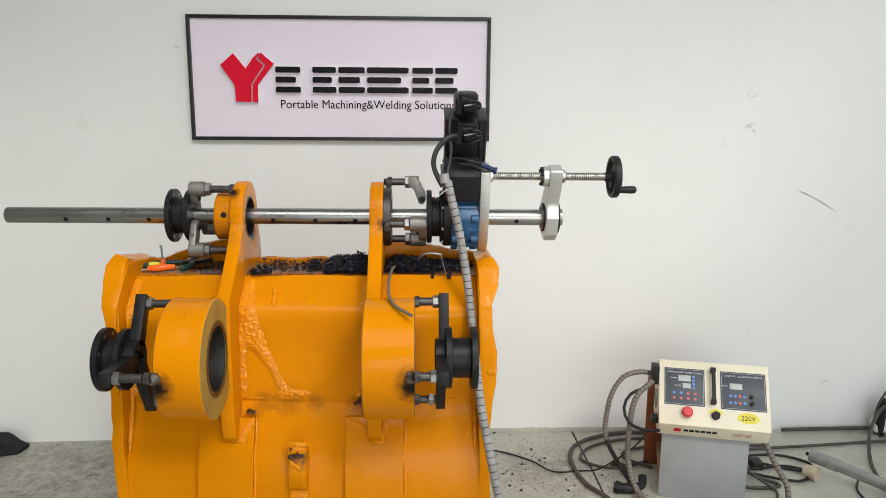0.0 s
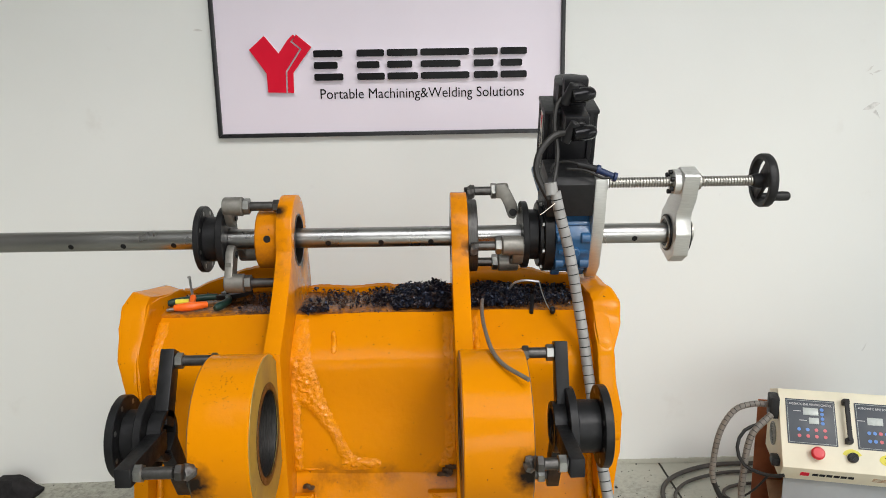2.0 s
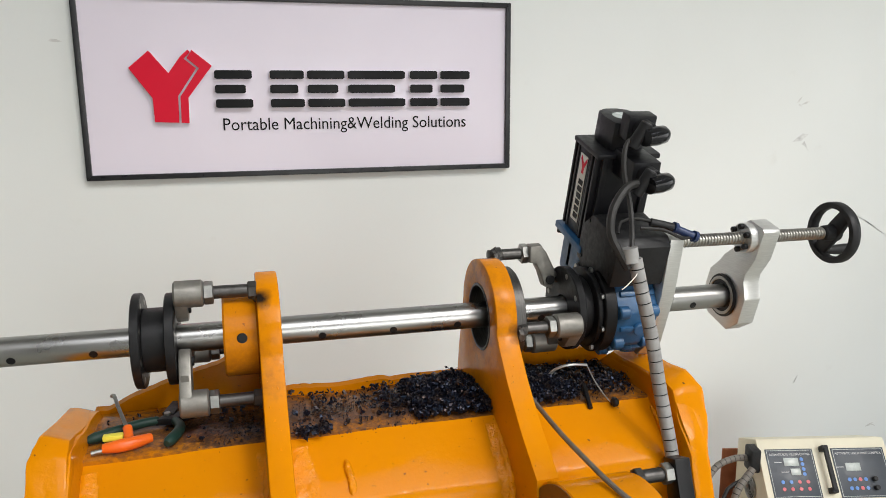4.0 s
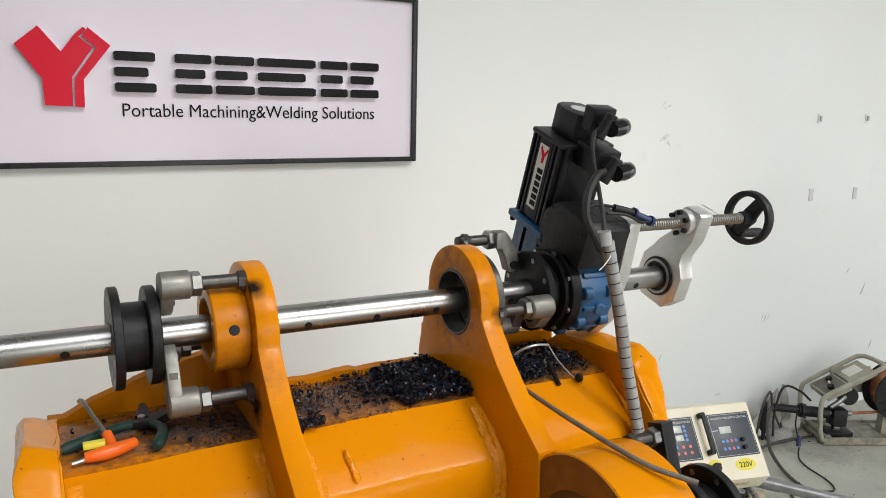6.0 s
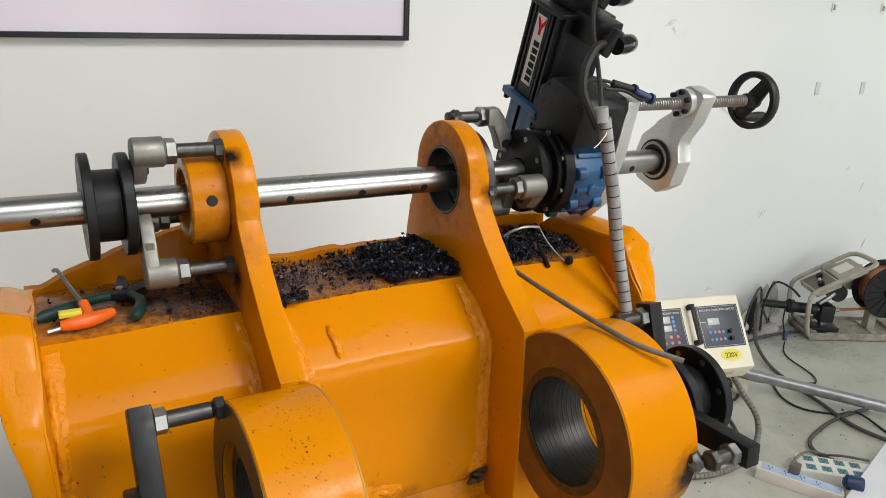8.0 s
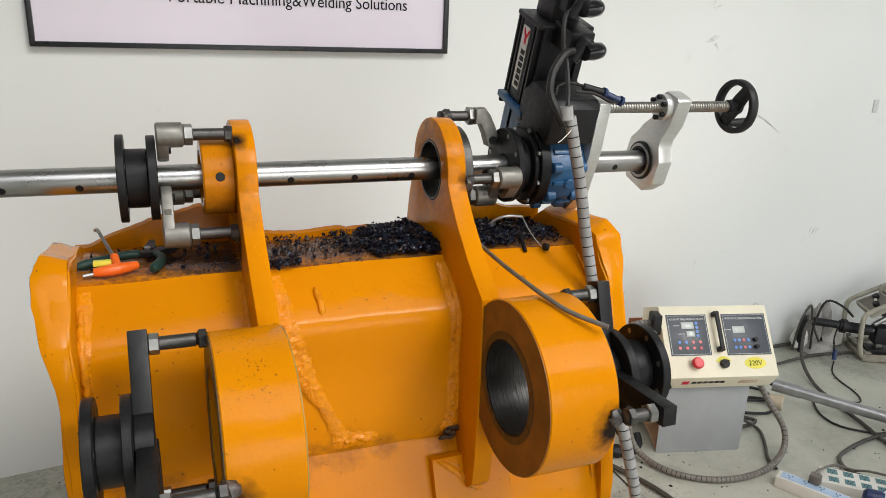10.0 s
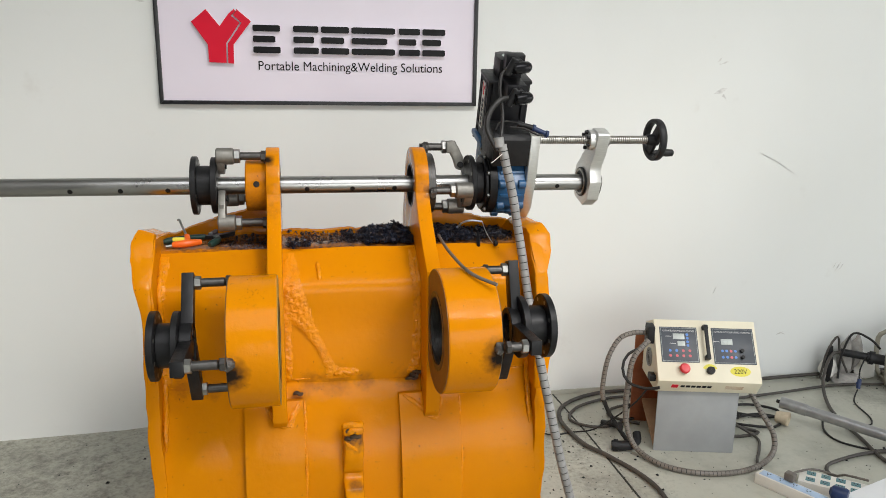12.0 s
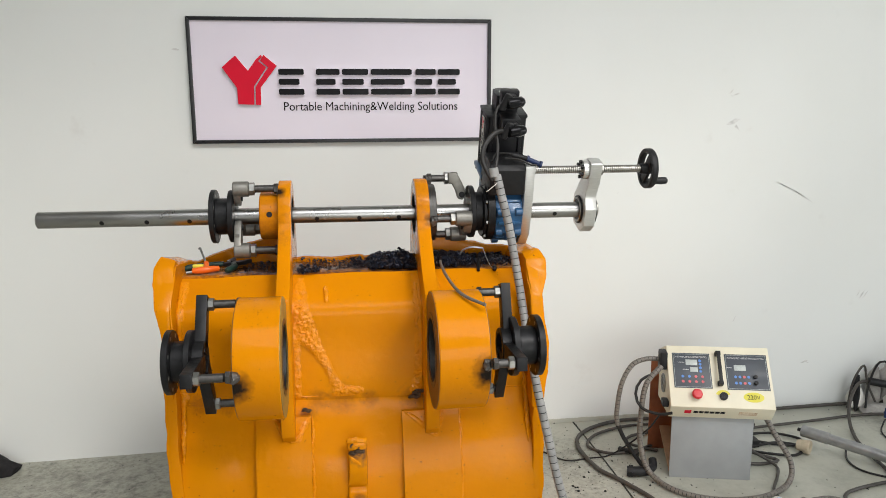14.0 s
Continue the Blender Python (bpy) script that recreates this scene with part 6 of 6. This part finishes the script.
part("plug_body", lathe([(-0.03, 0.012), (-0.02, 0.024), (0.02, 0.026), (0.03, 0.022)], (0, 0, 0), "X", 20, Matrix.Translation((2.12, 2.715, 0.072)) @ Matrix.Rotation(radians(-50), 4, "Z")), M_BLUEPL, bp)
cart = thing("white_carton", (2.3, 2.55, FZ), "flat white carton lying on the floor", "carton")
part("carton_body", box(0.0, 0.52, -0.40, 0.02, 0.0, 0.058, 0.002, pose(2.02, 2.655, FZ, 0, 0, 17)), M_WHITEPL, cart)
part("lid", box(-0.004, 0.524, -0.404, 0.024, 0.058, 0.062, 0.001, pose(2.02, 2.655, FZ, 0, 0, 17)), plain("white_card", (0.78, 0.79, 0.80), 0.5, 0, 0.05, 6, 0.02), cart)

# ---- the wire feeder by the wall ----
WF = pose(3.12, 3.59, FZ, 0, 0, -27)        # along the feeder, towards the wall, up
wf = thing("wire_feeder", (3.12, 3.59, FZ), "beige tubular-frame welding wire feeder standing by the wall", "wire feeder")


def wfp(*pts):
    return [WF @ Vector(p) for p in pts]


tray = part("base_tray", box(0.0, 0.50, -0.012, 0.20, 0.004, 0.024, 0.004, WF), M_TRAY, wf, "dirty beige tray with worn corners")
for q in ((0.0, 0.50, -0.014, -0.006), (0.0, 0.50, 0.194, 0.202)):
    part("tray_edge", box(*q, 0.004, 0.040, 0.003, WF), M_TRAY, tray)
for u0, u1 in ((0.012, 0.045), (0.44, 0.49)):
    part("tray_block", box(u0, u1, 0.0, 0.188, 0.024, 0.042, 0.004, WF), M_TRAY, tray)
for v0 in (0.0, 0.19):
    part("side_tube", sweep(wfp((0.24, v0, 0.383), (0.16, v0, 0.340), (0.08, v0, 0.296), (0.0, v0, 0.250), (-0.026, v0, 0.218), (-0.024, v0, 0.13), (-0.010, v0, 0.045), (0.02, v0, 0.016), (0.12, v0, 0.014), (0.46, v0, 0.014)), 0.0115, 12, 0.015), M_FEEDER, wf)
part("top_tube", sweep(wfp((0.235, 0.0, 0.380), (0.262, 0.012, 0.390), (0.275, 0.05, 0.392), (0.275, 0.14, 0.388), (0.262, 0.178, 0.386), (0.235, 0.19, 0.380)), 0.0115, 12, 0.01), M_FEEDER, wf)
for u0 in (0.10, 0.33):
    part("tray_bar", box(u0, u0 + 0.03, 0.012, 0.178, 0.022, 0.030, 0.002, WF), M_FEEDER, wf)
part("rear_plate", box(0.10, 0.30, 0.168, 0.176, 0.20, 0.335, 0.002, WF), M_FEEDER, wf)
panel_m = WF @ Matrix.Translation((0.0, 0.0, 0.232)) @ Matrix.Rotation(radians(-28), 4, "Y")
cpn = part("control_panel", box(0.005, 0.13, 0.015, 0.175, -0.025, 0.006, 0.005, panel_m), M_FEEDER, wf)
part("recess", box(0.015, 0.12, 0.025, 0.165, 0.006, 0.0075, 0.001, panel_m), M_ROD, cpn, "grey instrument plate")
part("cover_panel", box(0.135, 0.265, 0.012, 0.178, -0.010, 0.010, 0.004, panel_m), M_FEEDER, wf)
part("label", box(0.16, 0.235, 0.075, 0.15, 0.010, 0.0112, 0, panel_m), M_WHITEPL, wf, "worn pale label")
for kx, ky, kr in ((0.055, 0.055, 0.015), (0.085, 0.125, 0.015), (0.068, 0.090, 0.006)):
    part("knob", rod(0.0075, 0.026, kr, (kx, ky, 0), "Z", 18, 0.002, panel_m), M_BLACKPL if kr > 0.01 else M_WHITEPL, cpn)
part("drive_block", box(0.06, 0.13, 0.03, 0.10, 0.075, 0.160, 0.008, WF), M_BLACKPL, wf, "black wire drive block")
part("drive_base", box(0.03, 0.16, 0.02, 0.10, 0.030, 0.052, 0.004, WF), M_BLACKPL, wf)
part("block_post", box(0.08, 0.11, 0.05, 0.08, 0.050, 0.080, 0.002, WF), M_NUT, wf)
part("feed_motor", rod(0.06, 0.16, 0.042, (0.15, 0, 0.215), "Y", 24, 0.006, WF), M_BLACKPL, wf)
part("pressure_arm", sweep(wfp((0.05, 0.05, 0.17), (0.09, 0.05, 0.20), (0.12, 0.06, 0.22)), 0.012, 12, 0.01), M_NUT, wf)
for u0 in (0.035, 0.135):
    part("wire_guide", rod(u0, u0 + 0.025, 0.012, (0, 0.06, 0.135), "X", 16, 0.002, WF), M_NUT, wf)
part("torch_adapter", sweep(wfp((0.045, 0.06, 0.135), (-0.05, 0.065, 0.142), (-0.10, 0.07, 0.148)), 0.026, 18, 0.02), M_BLACKPL, wf, "black torch adapter")
part("adapter_ring", sweep(wfp((-0.070, 0.067, 0.144), (-0.090, 0.069, 0.147)), 0.034, 18, 0.02), M_BLACKPL, wf)
part("torch_grip", sweep(wfp((-0.10, 0.07, 0.148), (-0.22, 0.08, 0.156)), 0.019, 16, 0.02), M_BLACKPL, wf)
part("guide_tube", sweep(wfp((0.15, 0.06, 0.135), (0.36, 0.07, 0.142)), 0.007, 10, 0.05), M_BROWN, wf, "dark red wire guide")
part("bracket_post", box(0.33, 0.37, 0.07, 0.12, 0.022, 0.235, 0.004, WF), M_FEEDER, wf)
SPM = WF @ Matrix.Translation((0.395, 0.10, 0.235)) @ Matrix.Rotation(radians(-90), 4, "Z")
sp = thing("wire_spool", WF @ Vector((0.395, 0.10, 0.10)), "copper welding wire spool with black plastic flanges", "wire spool")
part("flange", rod(-0.055, -0.048, 0.135, (0, 0, 0), "X", 48, 0.002, SPM), M_BLACKPL, sp)
fl = part("flange", rod(0.048, 0.055, 0.135, (0, 0, 0), "X", 48, 0.002, SPM), M_BLACKPL, sp)
for k in range(16):
    part("rib", box(0.055, 0.059, 0.04, 0.125, -0.002, 0.002, 0.001, SPM @ Matrix.Rotation(radians(22.5 * k), 4, "X")), M_BLACKPL, fl)
part("hub", ring(0.055, 0.066, 0.035, 0.012, (0, 0, 0), m=SPM), M_BLACKPL, fl)
part("wire_winding", rod(-0.048, 0.048, 0.108, (0, 0, 0), "X", 48, 0.003, SPM), M_COPPER, sp, "copper wire winding")

# ---- broken plaster, blocks and wall fittings ----
rng = random.Random(3)


def lump(c, s, seed):
    bm = bmesh.new()
    bmesh.ops.create_icosphere(bm, subdivisions=2, radius=1)
    for v in bm.verts:
        v.co *= 1 + 0.45 * noise.noise(v.co * 1.3 + Vector((seed, 0, 0)))
        v.co = Vector((v.co.x * s[0], v.co.y * s[1], v.co.z * s[2])) + Vector(c)
        v.co.z = max(v.co.z, FZ + 0.001 if c[0] > 0 else FZ - 0.029)
    return bm


for i, (c, s, m) in enumerate((((3.02, 3.79, 0.10), (0.035, 0.03, 0.13), M_RUBBLE), ((3.09, 3.80, 0.13), (0.03, 0.03, 0.10), M_RUBBLE), ((2.92, 3.78, 0.06), (0.05, 0.03, 0.06), M_WHITEPL), ((3.0, 3.74, 0.02), (0.09, 0.05, 0.025), M_RUBBLE), ((2.90, 3.76, 0.10), (0.022, 0.02, 0.10), M_BLACKPL), ((3.13, 3.77, 0.05), (0.05, 0.04, 0.07), M_WHITEPL))):
    single("plaster_lump", lump(c, s, i * 3.1), m, "broken plaster and scrap heaped against the wall", "rubble", "rubble at the wall base")
single("black_cloth", lump((-1.17, 3.75, -0.005), (0.10, 0.06, 0.06), 6.0), M_CLOTH, "crumpled black cloth lying against the wall", "cloth")
single("looped_cable", sweep([(2.93, 3.72, 0.03), (2.95, 3.74, 0.14), (3.0, 3.74, 0.26), (3.07, 3.70, 0.24), (3.10, 3.66, 0.20)], 0.0055, 10), M_CABLE, "black cable looping over the plaster scrap", "cable")
single("looped_cable", sweep([(2.86, 3.76, 0.02), (2.88, 3.76, 0.16), (2.93, 3.76, 0.24), (2.95, 3.75, 0.15), (2.98, 3.72, 0.06)], 0.0055, 10), M_GREYCABLE, "grey cable looping over the plaster scrap", "cable")
M_SCUFF0 = plain("grey_anchor", (0.63, 0.63, 0.61), 0.8, 0, 0.2, 60, 0.1)
for x, z in ((3.185, 1.534), (3.556, 1.539), (3.185, 1.171), (3.534, 1.166), (3.92, 1.545), (3.90, 1.165)):
    w = thing("wall_anchor", (x, WALL_Y, z), "small pale wall anchor stub on the white wall", "wall anchor", "anchors on the wall")
    if z > 1.4:
        part("plate", box(x - 0.014, x + 0.014, WALL_Y - 0.004, WALL_Y, z - 0.022, z + 0.022, 0.002), M_WHITEPL, w)
        part("stub", box(x - 0.005, x + 0.005, WALL_Y - 0.012, WALL_Y - 0.004, z - 0.012, z + 0.012, 0.002), M_LCD, w)
    else:
        part("plate", box(x - 0.016, x + 0.016, WALL_Y - 0.003, WALL_Y, z - 0.03, z + 0.03, 0.001), M_SCUFF0, w)


def scuff(name, lines, y, mat, label):
    bms = []
    for i, (x, z, dx, dz, r) in enumerate(lines):
        bms.append(prism([(x - r, z - r * 0.3), (x + dx * 0.4, z + dz * 0.3 - r * 0.5), (x + dx, z + dz), (x + dx * 0.5, z + dz * 0.6 + r * 0.7), (x, z + r * 0.5)], y - 0.0012, y, 0, axis="Y"))
    return single(name, join(*bms), mat, label, "scuff mark", "scuffs on the wall", smooth=0)


M_SCUFF = plain("grey_scuff", (0.69, 0.685, 0.655), 0.8, 0, 0.3, 60, 0.1)
M_SCUFF2 = plain("pale_scuff", (0.705, 0.705, 0.68), 0.8, 0, 0.3, 60, 0.1)
scuff("wall_scuff", [(-0.32, 1.765, 0.03, -0.004, 0.008)], WALL_Y, M_SCUFF, "small grey scuff on the white wall")
scuff("wall_scuff", [(2.165, 1.578, 0.02, 0.02, 0.006), (2.19, 1.572, 0.03, 0.01, 0.005), (2.175, 1.57, 0.012, -0.008, 0.004)], WALL_Y, M_SCUFF, "cluster of grey scuffs on the white wall")
scuff("wall_scuff", [(2.175, 1.44, 0.05, 0.02, 0.018), (2.21, 1.43, 0.02, -0.03, 0.012)], WALL_Y, M_SCUFF2, "pale smudge on the white wall")
scuff("wall_scuff", [(2.93, 0.56, 0.03, 0.05, 0.006), (2.955, 0.57, 0.02, 0.03, 0.006), (2.92, 0.58, 0.012, 0.03, 0.004)], WALL_Y, M_SCUFF, "grey scrape on the white wall")
scuff("wall_scuff", [(2.44, 1.16, 0.1, -0.045, 0.0035), (2.53, 1.12, 0.1, -0.06, 0.003)], WALL_Y, M_SCUFF2, "long faint scratch on the white wall")
scuff("wall_scuff", [(2.645, 0.24, 0.035, 0.012, 0.006), (2.67, 0.245, 0.02, -0.01, 0.005)], WALL_Y, M_SCUFF, "small grey scrape low on the wall")
scuff("wall_scuff", [(2.26, 0.475, 0.012, 0.03, 0.004)], WALL_Y, M_SCUFF2, "faint scrape low on the wall")
scuff("wall_scuff", [(3.84, 0.30, 0.02, 0.05, 0.008), (3.70, 0.62, 0.03, 0.06, 0.008), (3.55, 0.75, 0.03, 0.03, 0.006)], WALL_Y, M_SCUFF, "grey scuffs near the wire feeder")

# joint and grit on the floor
M_JOINT = plain("dark_floor_joint", (0.05, 0.05, 0.042), 0.8, 0, 0.4, 40, 0.2)
single("floor_joint", prism([(1.448, 3.84), (1.456, 3.84), (1.466, 3.40), (1.464, 2.9), (1.462, 2.0), (1.452, 2.0), (1.456, 2.9), (1.459, 3.40)], FZ, FZ + 0.0015, 0, axis="Z"), M_JOINT, "dark joint line in the painted floor", "floor joint", kind="structure", smooth=0)


def grit(seed, spots):
    rg = random.Random(seed)
    verts, faces = [], []
    for cx, cy, sx, sy, n in spots:
        for _ in range(n):
            x, y = rg.gauss(cx, sx), rg.gauss(cy, sy)
            if y > WALL_Y - 0.01:
                continue
            fz = FZ if x > -0.16 else FZ + 0.022 * (x + 0.16) / 0.34 if x > -0.5 else FZ - 0.022 + 0.016 * (x + 0.5) if x > -1.0 else FZ - 0.030
            r, k = rg.uniform(0.001, 0.0042) * (1 + 1.3 * (rg.random() < 0.10)), len(verts)
            a = rg.uniform(0, 6.3)
            for i in range(4):
                rr = r * rg.uniform(0.6, 1.2)
                verts.append((x + rr * math.cos(a + i * 1.57), y + rr * math.sin(a + i * 1.57), fz + 0.0006))
            verts.append((x, y, fz + r * 0.8))
            faces += [(k + i, k + (i + 1) % 4, k + 4) for i in range(4)]
    me = bpy.data.meshes.new("grit")
    me.from_pydata(verts, [], faces)
    me.materials.append(M_BLACK)
    return tagged(new("floor_grit", me), "dark specks of grit scattered on the floor", "grit", kind="stuff")


grit(5, [(1.22, 3.52, 0.20, 0.22, 360), (1.35, 3.2, 0.2, 0.25, 160), (1.5, 3.1, 0.3, 0.3, 90), (2.1, 3.3, 0.5, 0.4, 90), (-0.6, 3.45, 0.35, 0.25, 110), (2.8, 3.2, 0.5, 0.4, 60), (3.2, 3.65, 0.3, 0.12, 120)])
